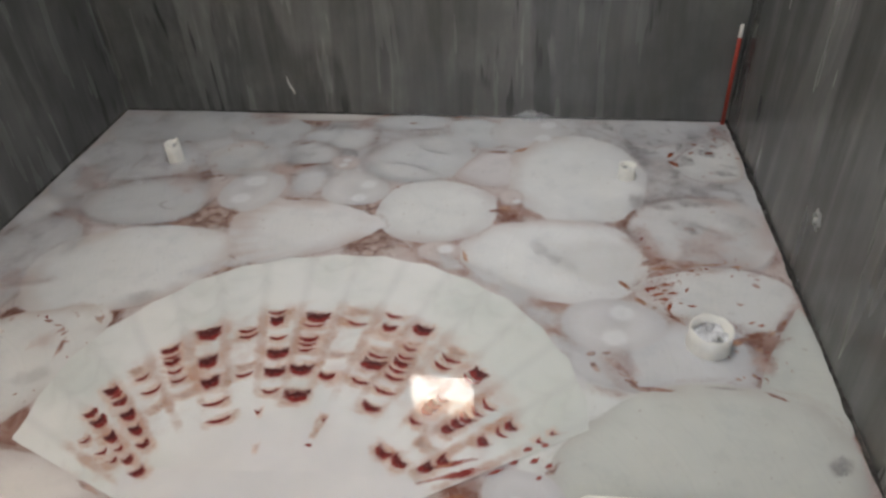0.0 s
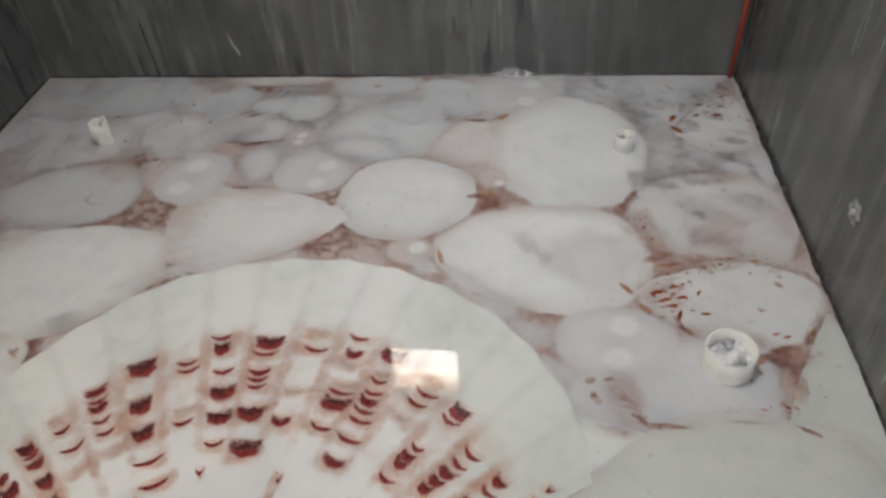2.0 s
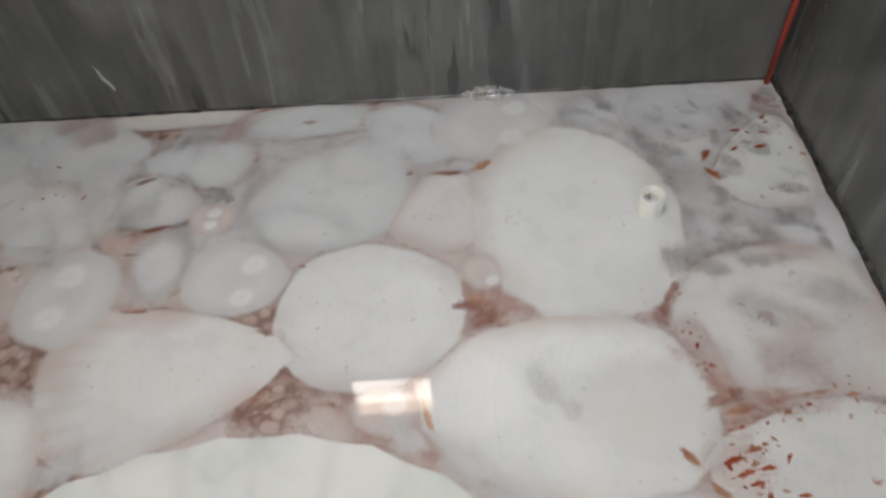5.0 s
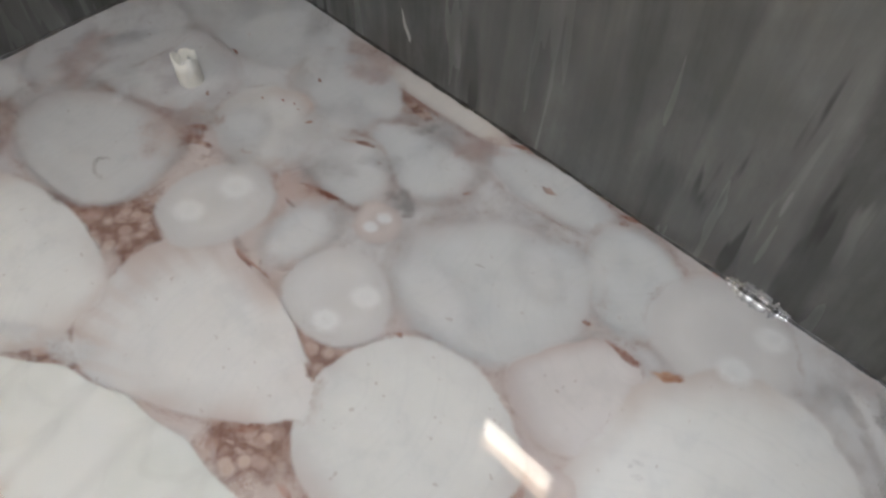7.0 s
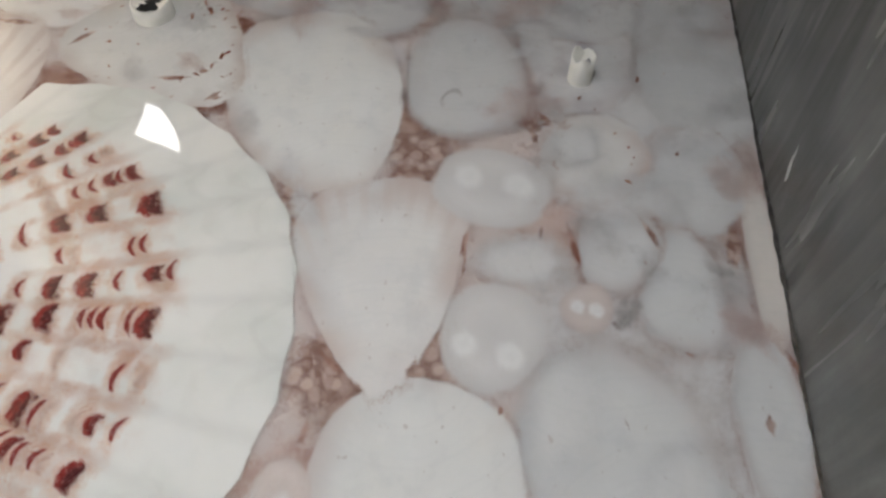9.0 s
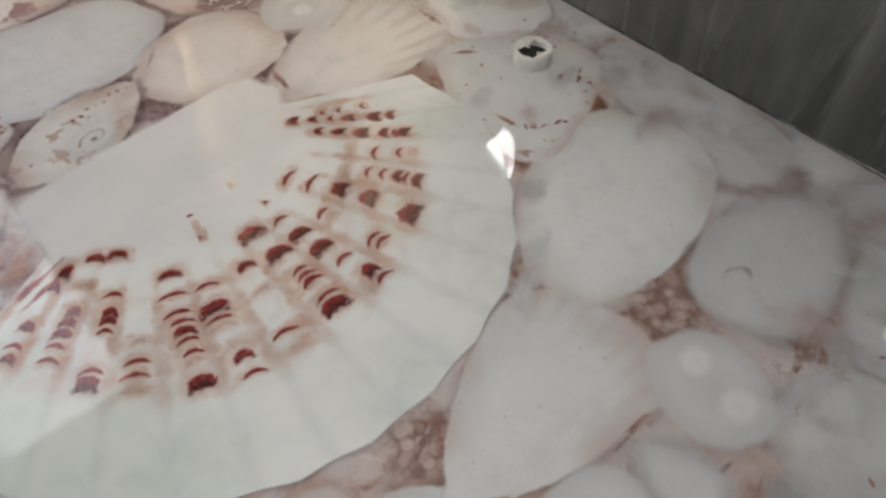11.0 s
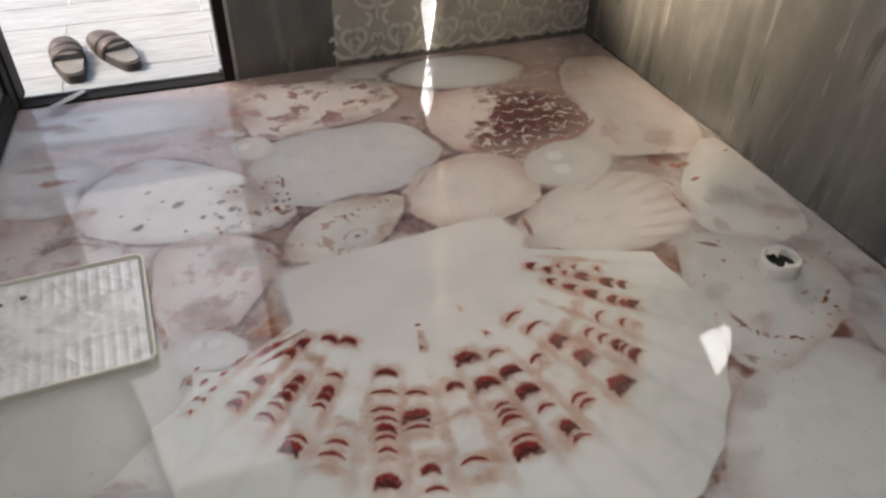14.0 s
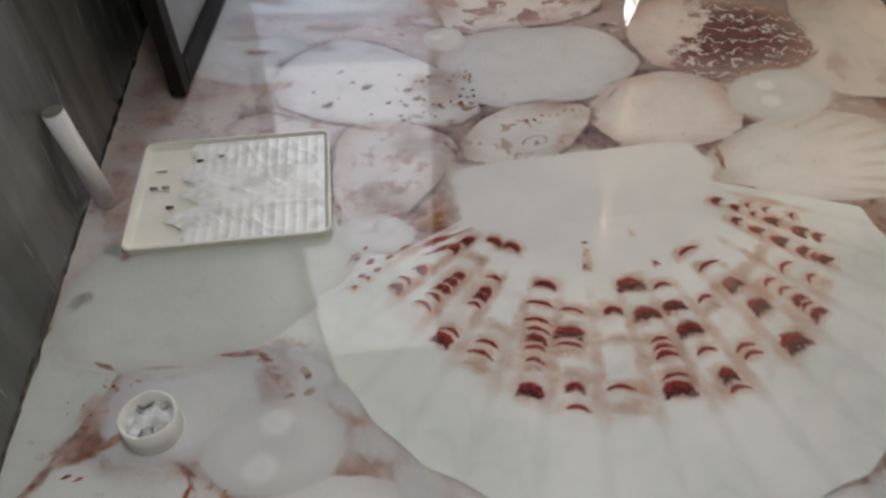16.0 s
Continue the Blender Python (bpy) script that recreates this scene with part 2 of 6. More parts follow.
def shell_material(name, base, rim, soft=0.2, ribs=0.3, rib_count=34.0, rings=0.10, blot=None, blot_at=0.62, blot_scale=9.0, blot_soft=0.07, shade=0.5, flaws=0.3, fade=0.025, net=None, rib_from=(0.40, 1.0, 1.0, 1.8), body=0.42):
    """A printed shell. base and rim colours; soft: width of the rim's blend; ribs: lines fanning from the umbo; rings: growth lines; blot: colour of spots;
    net: colour of a netted pattern over part of the shell."""
    m, nt, bsdf = material(name)
    edge, fan, far, across, reach = (attribute(nt, n) for n in ("edge", "fan", "far", "across", "reach"))
    v = coords(nt)
    big, mid, fine = noise_of(nt, v, 7.0, 3.0), noise_of(nt, v, 24.0, 5.0), noise_of(nt, v, 150.0, 3.0)
    wob = calc(nt, "SUBTRACT", mid, 0.5)
    e = calc(nt, "ADD", edge, calc(nt, "MULTIPLY", wob, 0.07))
    grey = tuple(c * f for c, f in zip(base, (0.78, 0.80, 0.82)))
    rose = tuple((c + r) / 2 for c, r in zip(base, rim))
    lite = tuple(min(0.82, c * 1.10) for c in base)
    # light falls off across the photographed shell
    g = calc(nt, "ADD", across, calc(nt, "MULTIPLY", calc(nt, "SUBTRACT", big, 0.5), 1.3))
    col = mix(nt, calc(nt, "MULTIPLY", smooth(nt, g, 0.1, 1.1), shade), base, grey)
    col = mix(nt, calc(nt, "MULTIPLY", smooth(nt, g, -0.1, -1.0), 0.6), col, lite)
    # cloudy patches a few centimetres wide
    cloud = noise_of(nt, v, 17.0, 4.0, 0.6)
    col = mix(nt, calc(nt, "MULTIPLY", smooth(nt, cloud, 0.50, 0.70), 0.34), col, grey)
    col = mix(nt, calc(nt, "MULTIPLY", smooth(nt, cloud, 0.48, 0.32), 0.30), col, lite)
    line = calc(nt, "SINE", calc(nt, "MULTIPLY_ADD", fan, rib_count, calc(nt, "MULTIPLY", wob, 2.0)))
    amount = calc(nt, "MULTIPLY", smooth(nt, line, -0.2, 1.0), calc(nt, "MULTIPLY", smooth(nt, e, rib_from[0], rib_from[1]), smooth(nt, reach, rib_from[2], rib_from[3])))
    col = mix(nt, calc(nt, "MULTIPLY", amount, ribs), col, rose)
    ring = calc(nt, "SINE", calc(nt, "MULTIPLY_ADD", far, 90.0, calc(nt, "MULTIPLY", wob, 5.0)))
    ring2 = calc(nt, "SINE", calc(nt, "MULTIPLY_ADD", far, 25.0, calc(nt, "MULTIPLY", big, 6.0)))
    col = mix(nt, calc(nt, "MULTIPLY", calc(nt, "MULTIPLY", smooth(nt, ring, 0.0, 1.0), smooth(nt, ring2, -0.6, 0.9)), rings), col, grey)
    if blot:
        spots = noise_of(nt, v, blot_scale, 3.0, 0.6)
        col = mix(nt, calc(nt, "MULTIPLY", smooth(nt, spots, blot_at, blot_at + blot_soft), 0.85), col, blot)
    if net:
        xy = nt.nodes.new("ShaderNodeSeparateXYZ")
        tc = nt.nodes.new("ShaderNodeTexCoord")
        nt.links.new(tc.outputs["Object"], xy.inputs["Vector"])
        zig = calc(nt, "PINGPONG", calc(nt, "MULTIPLY_ADD", xy.outputs["X"], 17.0, calc(nt, "MULTIPLY", noise_of(nt, v, 26.0, 3.0), 2.2)), 0.5)
        row = calc(nt, "FRACT", calc(nt, "ADD", calc(nt, "MULTIPLY_ADD", xy.outputs["Y"], 19.0, calc(nt, "MULTIPLY", zig, 1.2)), calc(nt, "MULTIPLY", mid, 1.6)))
        lines = smooth(nt, calc(nt, "ADD", calc(nt, "ABSOLUTE", calc(nt, "SUBTRACT", row, 0.5)), calc(nt, "MULTIPLY", calc(nt, "SUBTRACT", noise_of(nt, v, 45.0, 3.0), 0.5), 0.45)), 0.03, 0.10)
        mask = calc(nt, "MULTIPLY", lines, smooth(nt, calc(nt, "ADD", g, calc(nt, "MULTIPLY", wob, 1.4)), -0.42, -0.10))
        col = mix(nt, mask, col, mix(nt, smooth(nt, mid, 0.4, 0.65), net, tuple(c * 1.9 for c in net)))
    col = mix(nt, calc(nt, "MULTIPLY", smooth(nt, calc(nt, "ADD", edge, calc(nt, "MULTIPLY", calc(nt, "SUBTRACT", big, 0.5), 0.5)), 0.45, 1.05), body), col, tuple((p + q) / 2 for p, q in zip(rose, grey)))
    speck = noise_of(nt, v, 60.0, 2.0)
    col = mix(nt, calc(nt, "MULTIPLY", smooth(nt, speck, 0.69, 0.75), flaws), col, (0.30, 0.20, 0.17))
    partly = calc(nt, "MULTIPLY_ADD", smooth(nt, noise_of(nt, v, 5.0, 2.0), 0.42, 0.62), 0.80, 0.05)
    e2 = calc(nt, "ADD", edge, calc(nt, "MULTIPLY", calc(nt, "SUBTRACT", big, 0.5), 0.30))
    col = mix(nt, calc(nt, "MULTIPLY", smooth(nt, e2, 1.0 - soft * 2.2, 1.08), partly), col, rim)
    col = mix(nt, calc(nt, "MULTIPLY", fine, 0.10), col, grey)
    nt.links.new(col, bsdf.inputs["Base Color"])
    resin(nt, bsdf)
    see_through(nt, bsdf, calc(nt, "SUBTRACT", 1.0, smooth(nt, e, 0.97 - fade, 0.997)))
    return m


def halo_material(name, deep, pale, strength, start=0.72):
    """The shadow round a photographed shell, as printed: strong at one place, faint at another."""
    m, nt, bsdf = material(name)
    edge, v = attribute(nt, "edge"), coords(nt)
    n, p = noise_of(nt, v, 30.0, 5.0, 0.65), noise_of(nt, v, 7.0, 3.0)
    nt.links.new(mix(nt, smooth(nt, n, 0.36, 0.64), deep, pale), bsdf.inputs["Base Color"])
    resin(nt, bsdf)
    e = calc(nt, "ADD", edge, calc(nt, "MULTIPLY", calc(nt, "SUBTRACT", n, 0.5), 0.14))
    here = calc(nt, "MULTIPLY_ADD", smooth(nt, p, 0.34, 0.66), strength, 0.10)
    see_through(nt, bsdf, calc(nt, "MULTIPLY", calc(nt, "SUBTRACT", 1.0, smooth(nt, e, start, 1.0)), here))
    return m


def pearl_material(name, base, rim, fade=0.75, strength=0.9):
    m, nt, bsdf = material(name)
    edge = nt.nodes.new("ShaderNodeAttribute")
    edge.attribute_name = "edge"
    v = coords(nt)
    col = ramp(nt, edge.outputs["Fac"], (0.0, tuple(c * 0.93 for c in base)), (0.55, base), (0.8, tuple(c * 0.9 for c in base)), (1.0, rim))
    col = mix(nt, calc(nt, "MULTIPLY", noise_of(nt, v, 14.0), 0.35), col, rim)
    nt.links.new(col, bsdf.inputs["Base Color"])
    resin(nt, bsdf)
    see_through(nt, bsdf, calc(nt, "MULTIPLY", calc(nt, "SUBTRACT", 1.0, smooth(nt, edge.outputs["Fac"], fade, 1.0)), strength))
    return m


def scallop_material(hinge=False):
    """The large scallop: cream-white with broad ribs; buff stain along the rib edges in a belt halfway out. hinge: the plain plate at its foot."""
    m, nt, bsdf = material("printed_scallop_hinge" if hinge else "printed_scallop")
    rad, rib = nt.nodes.new("ShaderNodeAttribute"), nt.nodes.new("ShaderNodeAttribute")
    rad.attribute_name, rib.attribute_name = "edge", "turn"
    v = coords(nt, jitter=False)
    big, mid = noise_of(nt, v, 5.0, 3.0), noise_of(nt, v, 25.0, 5.0)
    white, cool, buff = (0.765, 0.765, 0.735), (0.62, 0.645, 0.605), (0.53, 0.31, 0.215)
    col = mix(nt, smooth(nt, big, 0.40, 0.75), white, cool)
    away = calc(nt, "ABSOLUTE", calc(nt, "SUBTRACT", calc(nt, "FRACT", rib.outputs["Fac"]), 0.5))
    r = calc(nt, "ADD", rad.outputs["Fac"], calc(nt, "MULTIPLY", calc(nt, "SUBTRACT", mid, 0.5), 0.10))
    if hinge:
        col = mix(nt, smooth(nt, big, 0.35, 0.70), (0.745, 0.725, 0.71), (0.67, 0.66, 0.655))
        col = mix(nt, calc(nt, "MULTIPLY", noise_of(nt, v, 150.0, 3.0), 0.1), col, cool)
        nt.links.new(col, bsdf.inputs["Base Color"])
        resin(nt, bsdf)
        see_through(nt, bsdf, calc(nt, "SUBTRACT", 1.0, smooth(nt, r, 0.90, 0.99)))
        return m
    col = mix(nt, smooth(nt, r, 0.50, 0.30), col, mix(nt, smooth(nt, big, 0.35, 0.70), (0.745, 0.725, 0.71), (0.67, 0.66, 0.655)))
    col = mix(nt, calc(nt, "MULTIPLY", calc(nt, "MULTIPLY", smooth(nt, rib.outputs["Fac"], 2.0, 6.5), smooth(nt, r, 0.60, 0.85)), 0.55), col, (0.60, 0.63, 0.56))
    belt = calc(nt, "MULTIPLY", smooth(nt, r, 0.42, 0.58), calc(nt, "SUBTRACT", 1.0, smooth(nt, r, 0.74, 0.82)))
    line = smooth(nt, calc(nt, "ADD", away, calc(nt, "MULTIPLY", calc(nt, "SUBTRACT", mid, 0.5), 0.34)), 0.26, 0.48)
    col = mix(nt, calc(nt, "MULTIPLY", calc(nt, "MULTIPLY", line, belt), calc(nt, "MULTIPLY_ADD", smooth(nt, mid, 0.35, 0.65), 0.5, 0.32)), col, buff)
    wash = calc(nt, "MULTIPLY", belt, smooth(nt, noise_of(nt, v, 14.0, 4.0), 0.42, 0.66))
    col = mix(nt, calc(nt, "MULTIPLY", wash, 0.34), col, (0.56, 0.37, 0.31))
    ripple = calc(nt, "SINE", calc(nt, "MULTIPLY_ADD", r, 70.0, calc(nt, "MULTIPLY", calc(nt, "MULTIPLY", away, away), -22.0)))
    col = mix(nt, calc(nt, "MULTIPLY", calc(nt, "MULTIPLY", smooth(nt, ripple, 0.2, 1.0), calc(nt, "MULTIPLY", smooth(nt, big, 0.4, 0.6), smooth(nt, r, 0.45, 0.70))), 0.14), col, (0.50, 0.49, 0.47))
    col = mix(nt, calc(nt, "MULTIPLY", noise_of(nt, v, 150.0, 3.0), 0.1), col, cool)
    groove = calc(nt, "MULTIPLY", smooth(nt, away, 0.30, 0.5), smooth(nt, r, 0.40, 0.85))
    col = mix(nt, calc(nt, "MULTIPLY", groove, 0.20), col, (0.50, 0.50, 0.49))
    nt.links.new(col, bsdf.inputs["Base Color"])
    resin(nt, bsdf)
    see_through(nt, bsdf, calc(nt, "SUBTRACT", 1.0, smooth(nt, rad.outputs["Fac"], 0.991, 0.999)))
    return m


def spot_material():
    m, nt, bsdf = material("printed_maroon_spot")
    edge = nt.nodes.new("ShaderNodeAttribute")
    edge.attribute_name = "edge"
    v = coords(nt, jitter=False)
    mid = noise_of(nt, v, 70.0, 6.0, 0.7)
    grain = noise_of(nt, v, 150.0, 5.0, 0.7)
    red = ramp(nt, grain, (0.30, (0.17, 0.022, 0.020)), (0.58, (0.30, 0.052, 0.044)), (0.78, (0.46, 0.19, 0.15)))
    core = ramp(nt, grain, (0.30, (0.045, 0.015, 0.016)), (0.56, (0.115, 0.034, 0.033)), (0.78, (0.27, 0.17, 0.16)))
    inner, size = attribute(nt, "inner"), attribute(nt, "size")
    col = mix(nt, calc(nt, "MULTIPLY", smooth(nt, calc(nt, "ADD", inner, calc(nt, "MULTIPLY", calc(nt, "SUBTRACT", mid, 0.5), 2.4)), -0.55, 0.25), size), red, core)
    e = calc(nt, "ADD", edge.outputs["Fac"], calc(nt, "MULTIPLY", calc(nt, "SUBTRACT", mid, 0.5), 1.5))
    tone = nt.nodes.new("ShaderNodeAttribute")
    tone.attribute_name = "tone"
    col = mix(nt, smooth(nt, tone.outputs["Fac"], 0.9, 0.4), col, (0.46, 0.26, 0.19))
    nt.links.new(mix(nt, smooth(nt, e, 0.40, 1.0), col, (0.48, 0.20, 0.15)), bsdf.inputs["Base Color"])
    resin(nt, bsdf)
    see_through(nt, bsdf, calc(nt, "MULTIPLY", calc(nt, "SUBTRACT", 1.0, smooth(nt, e, 0.42, 0.95)), tone.outputs["Fac"]))
    return m


CLADDING = wall_material()
GRIT = pebble_material()
WHITE = plain("white_pvc", (0.84, 0.83, 0.77), 0.45, vary=0.08, relief=0.0004)
GREYROOM = plain("plaster", (0.55, 0.55, 0.53), 0.8)
DARK = plain("dark_bronze_aluminium", (0.020, 0.018, 0.016), 0.6, 0.0, vary=0.3)
DARK.node_tree.nodes["Principled BSDF"].inputs["Specular IOR Level"].default_value = 0.15
FILM = plain("grey_film", (0.46, 0.45, 0.41), 0.35, vary=0.12, scale=25)
nt = FILM.node_tree
glow, join = node(nt, "ShaderNodeBsdfTranslucent", Color=(0.85, 0.78, 0.66, 1)), nt.nodes.new("ShaderNodeMixShader")
join.inputs["Fac"].default_value = 0.13
nt.links.new(nt.nodes["Principled BSDF"].outputs["BSDF"], join.inputs[1])
nt.links.new(glow.outputs["BSDF"], join.inputs[2])
nt.links.new(join.outputs["Shader"], nt.nodes["Material Output"].inputs["Surface"])
MOTIF = plain("silver_motif", (0.88, 0.88, 0.86), 0.3, vary=0.12, scale=90)
nt = MOTIF.node_tree
glow, join = node(nt, "ShaderNodeBsdfTranslucent", Color=(0.9, 0.86, 0.78, 1)), nt.nodes.new("ShaderNodeMixShader")
join.inputs["Fac"].default_value = 0.38
nt.links.new(nt.nodes["Principled BSDF"].outputs["BSDF"], join.inputs[1])
nt.links.new(glow.outputs["BSDF"], join.inputs[2])
nt.links.new(join.outputs["Shader"], nt.nodes["Material Output"].inputs["Surface"])


# ---- helpers for meshes ----
def mesh_object(name, bm, mat, parent=None, label=""):
    data = bpy.data.meshes.new(name)
    bm.normal_update()
    bm.to_mesh(data)
    bm.free()
    data.materials.append(mat)
    ob = new(name, data)
    if parent:
        ob.parent = parent
    return tagged(ob, label)


def part(name, bm, mat, parent, label=""):
    return mesh_object(name, bm, mat, parent, label)


def thing(name, place, label, category, group="", kind="", turn=0.0):
    ob = new(name)
    ob.empty_display_size = 0.05
    ob.matrix_basis = pose(*place, 0, 0, turn)
    return tagged(ob, label, category, group, kind)


def box(x0, y0, z0, x1, y1, z1, bevel=0.0, bm=None):
    bm = bm or bmesh.new()
    made = bmesh.ops.create_cube(bm, size=1.0)
    bmesh.ops.transform(bm, verts=made["verts"], matrix=Matrix.LocRotScale(((x0 + x1) / 2, (y0 + y1) / 2, (z0 + z1) / 2), None, (abs(x1 - x0), abs(y1 - y0), abs(z1 - z0))))
    if bevel:
        bmesh.ops.bevel(bm, geom=list({e for v in made["verts"] for e in v.link_edges}), offset=bevel, segments=2, affect="EDGES")
    return bm


def prism(corners, z0, z1):
    """A slab over a plan of corners, given anticlockwise."""
    bm = bmesh.new()
    low = [bm.verts.new((x, y, z0)) for x, y in corners]
    top = [bm.verts.new((x, y, z1)) for x, y in corners]
    bm.faces.new(low[::-1])
    bm.faces.new(top)
    for i in range(len(corners)):
        j = (i + 1) % len(corners)
        bm.faces.new((low[i], low[j], top[j], top[i]))
    return bm


# ---- structure ----
E0, E1 = 0.947, 1.008   # the east wall stands a little askew
W0, S0 = -0.955, -2.40
ROOM_H = 2.38


def east(y):
    return E0 + (E1 - E0) * y / S0


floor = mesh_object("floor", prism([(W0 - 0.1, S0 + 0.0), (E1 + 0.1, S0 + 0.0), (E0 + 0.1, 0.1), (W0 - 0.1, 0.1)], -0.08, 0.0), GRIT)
tagged(floor, "glossy resin floor with a photo print of seashells", "floor", kind="structure")


def wall(name, bm, label="grey streaked glossy wall cladding", mat=None):
    ob = mesh_object(name, bm, mat or CLADDING)
    return tagged(ob, label, "wall", kind="structure")


# west wall, broken through at one place
HY0, HY1, HZ0, HZ1 = -1.60, -1.32, 0.44, 0.76
bm = box(W0 - 0.12, S0 - 0.12, -0.08, W0, HY0, ROOM_H)
box(W0 - 0.12, HY1, -0.08, W0, 0.12, ROOM_H, bm=bm)
box(W0 - 0.12, HY0, -0.08, W0, HY1, HZ0, bm=bm)
box(W0 - 0.12, HY0, HZ1, W0, HY1, ROOM_H, bm=bm)
for side, reach in ((-1, HY0), (1, HY1)):
    rows = []
    for i in range(57):
        z = HZ0 + (HZ1 - HZ0) * i / 56
        south, north = np.interp(z, (0.484, 0.50, 0.53, 0.60, 0.64, 0.665, 0.708), (-1.437, -1.448, -1.46, -1.50, -1.526, -1.468, -1.404)), np.interp(z, (0.484, 0.50, 0.53, 0.60, 0.64, 0.665, 0.708), (-1.437, -1.40, -1.385, -1.378, -1.385, -1.39, -1.404))
        rough = (0.007 * noise.noise(Vector((z * 45, side * 3, 0))) + 0.009 * noise.noise(Vector((z * 120, side * 5, 2)))) if 0.49 < z < 0.70 else 0.0
        y = (south if side < 0 else north) + rough
        rows.append([bm.verts.new((x, w, z)) for x in (W0, W0 - 0.12) for w in (y, reach)])
    for p, q in zip(rows, rows[1:]):
        for a, c in ((0, 1), (3, 2), (2, 0), (1, 3)):
            bm.faces.new((p[a], p[c], q[c], q[a]))
bmesh.ops.recalc_face_normals(bm, faces=bm.faces[:])
wall("wall_west", bm, "grey streaked glossy wall cladding with a broken hole")
wall("wall_east", prism([(east(S0), S0 - 0.12), (east(S0) + 0.12, S0 - 0.12), (E0 + 0.12, 0.12), (E0, 0.12)], -0.08, ROOM_H))
# north wall round the small window
WX0, WX1, WZ0, WZ1 = -0.10, 0.17, 1.19, 1.44
bm = box(W0, 0.0, -0.08, WX0, 0.12, ROOM_H)
box(WX1, 0.0, -0.08, E0, 0.12, ROOM_H, bm=bm)
box(WX0, 0.0, -0.08, WX1, 0.12, WZ0, bm=bm)
box(WX0, 0.0, WZ1, WX1, 0.12, ROOM_H, bm=bm)
wall("wall_north", bm)
# south wall: pier, lintel over the door, return beside the door
DX0, DX1, DZ = 0.215, 0.815, 2.00
PX = -0.09
bm = box(PX, S0 - 0.12, -0.08, DX0, S0, ROOM_H)
box(DX0, S0 - 0.12, DZ, DX1, S0, ROOM_H, bm=bm)
box(DX1, S0 - 0.12, -0.08, E1, S0, ROOM_H, bm=bm)
box(W0, S0 - 0.12, 2.12, PX, S0, ROOM_H, bm=bm)
wall("wall_south", bm)
tagged(mesh_object("ceiling", box(W0 - 0.12, S0 - 0.12, ROOM_H, E1 + 0.12, 0.12, ROOM_H + 0.1), GREYROOM), "plain pale plaster ceiling", "ceiling", kind="structure")

# ---- the print in the floor ----
STACK = {"printed_drift": [0.00020, 0.000005], "printed_shell": [0.00070, 0.00001], "printed_pearl": [0.00116, 0.000003], "printed_veil": [0.00122, 0.000003], "printed_shade": [0.00060, 0.000002], "printed_crevice": [0.00114, 0.0000002], "printed_highlight": [0.00150, 0.0], "other": [0.00160, 0.00001]}


def next_layer(name):
    """The print lies in layers a few hundredths of a millimetre thick."""
    if name == "printed_shadow":
        return STACK["printed_shell"][0] - 0.000004
    slot = STACK.get(name, STACK["other"])
    slot[0] += slot[1]
    return slot[0]


def printed(name, x, y, a, b, rot, taper, power, mat, label="", uneven=0.05, grow=1.05, teeth=0.0, across=None):
    """A flat printed shell: an egg-shaped outline with half-lengths a and b, turned by rot, narrowing along its length by taper."""
    a, b = a * grow, b * grow
    bm = bmesh.new()
    edge, fan, far, side, reach = (bm.verts.layers.float.new(n) for n in ("edge", "fan", "far", "across", "reach"))
    n = 120 if a > 0.07 else 40
    rings = (0.30, 0.55, 0.75, 0.88, 0.95, 1.0)
    seed = Vector((x * 7, y * 7, 0))
    light = radians((across if across is not None else 250 + 25 * math.sin(x * 40)) - rot)
    mid = bm.verts.new((0, 0, 0))
    mid[far], mid[reach] = 1.06 * a / 0.2, 1.06
    loops = []
    for r in rings:
        loop = []
        for i in range(n):
            f = 2 * math.pi * i / n
            c, s = math.cos(f), math.sin(f)
            k = (abs(c) ** power + abs(s) ** power) ** (-1 / power)
            u, w = k * c, k * s
            wob = 1 + uneven * (noise.noise(seed + Vector((c * 2.2, s * 2.2, 0.0))) + 0.3 * noise.noise(seed + Vector((c * 7, s * 7, 1.0)))) + teeth * (i % 3 == 0) * (r > 0.97)
            v = bm.verts.new((a * u * r * wob, b * w * (1 + taper * u) * r * wob, 0))
            dx, dy = 1.06 - u * r, w * (1 + taper * u) * r * b / a
            v[edge], v[fan], v[far], v[reach] = r, math.atan2(dy, dx), math.hypot(dx, dy) * a / 0.2, math.hypot(dx, dy)
            v[side] = (u * math.cos(light) + w * math.sin(light)) * r
            loop.append(v)
        loops.append(loop)
    for i in range(n):
        bm.faces.new((mid, loops[0][i], loops[0][(i + 1) % n]))
        for p, q in zip(loops, loops[1:]):
            bm.faces.new((p[i], q[i], q[(i + 1) % n], p[(i + 1) % n]))
    ob = part(name, bm, mat, floor, label)
    ob.matrix_basis = pose(x, y, next_layer(name), 0, 0, rot)
    if name == "printed_shell":
        printed("printed_shadow", x, y, a / grow, b / grow, rot, taper, power, HALO_PLUM if y < -1.5 else HALO_FAINT if y > -0.45 else HALO_RUST, grow=grow - 0.05 + (0.024 if y < -1.5 else 0.016 if y > -0.45 else 0.026) / b)
    return ob


HALO_RUST = halo_material("printed_rust_shadow", (0.24, 0.105, 0.075), (0.45, 0.32, 0.27), 0.72)
HALO_FAINT = halo_material("printed_faint_shadow", (0.29, 0.17, 0.135), (0.50, 0.42, 0.39), 0.42, 0.80)
HALO_PLUM = halo_material("printed_plum_edge", (0.095, 0.060, 0.060), (0.30, 0.21, 0.205), 0.66, 0.86)


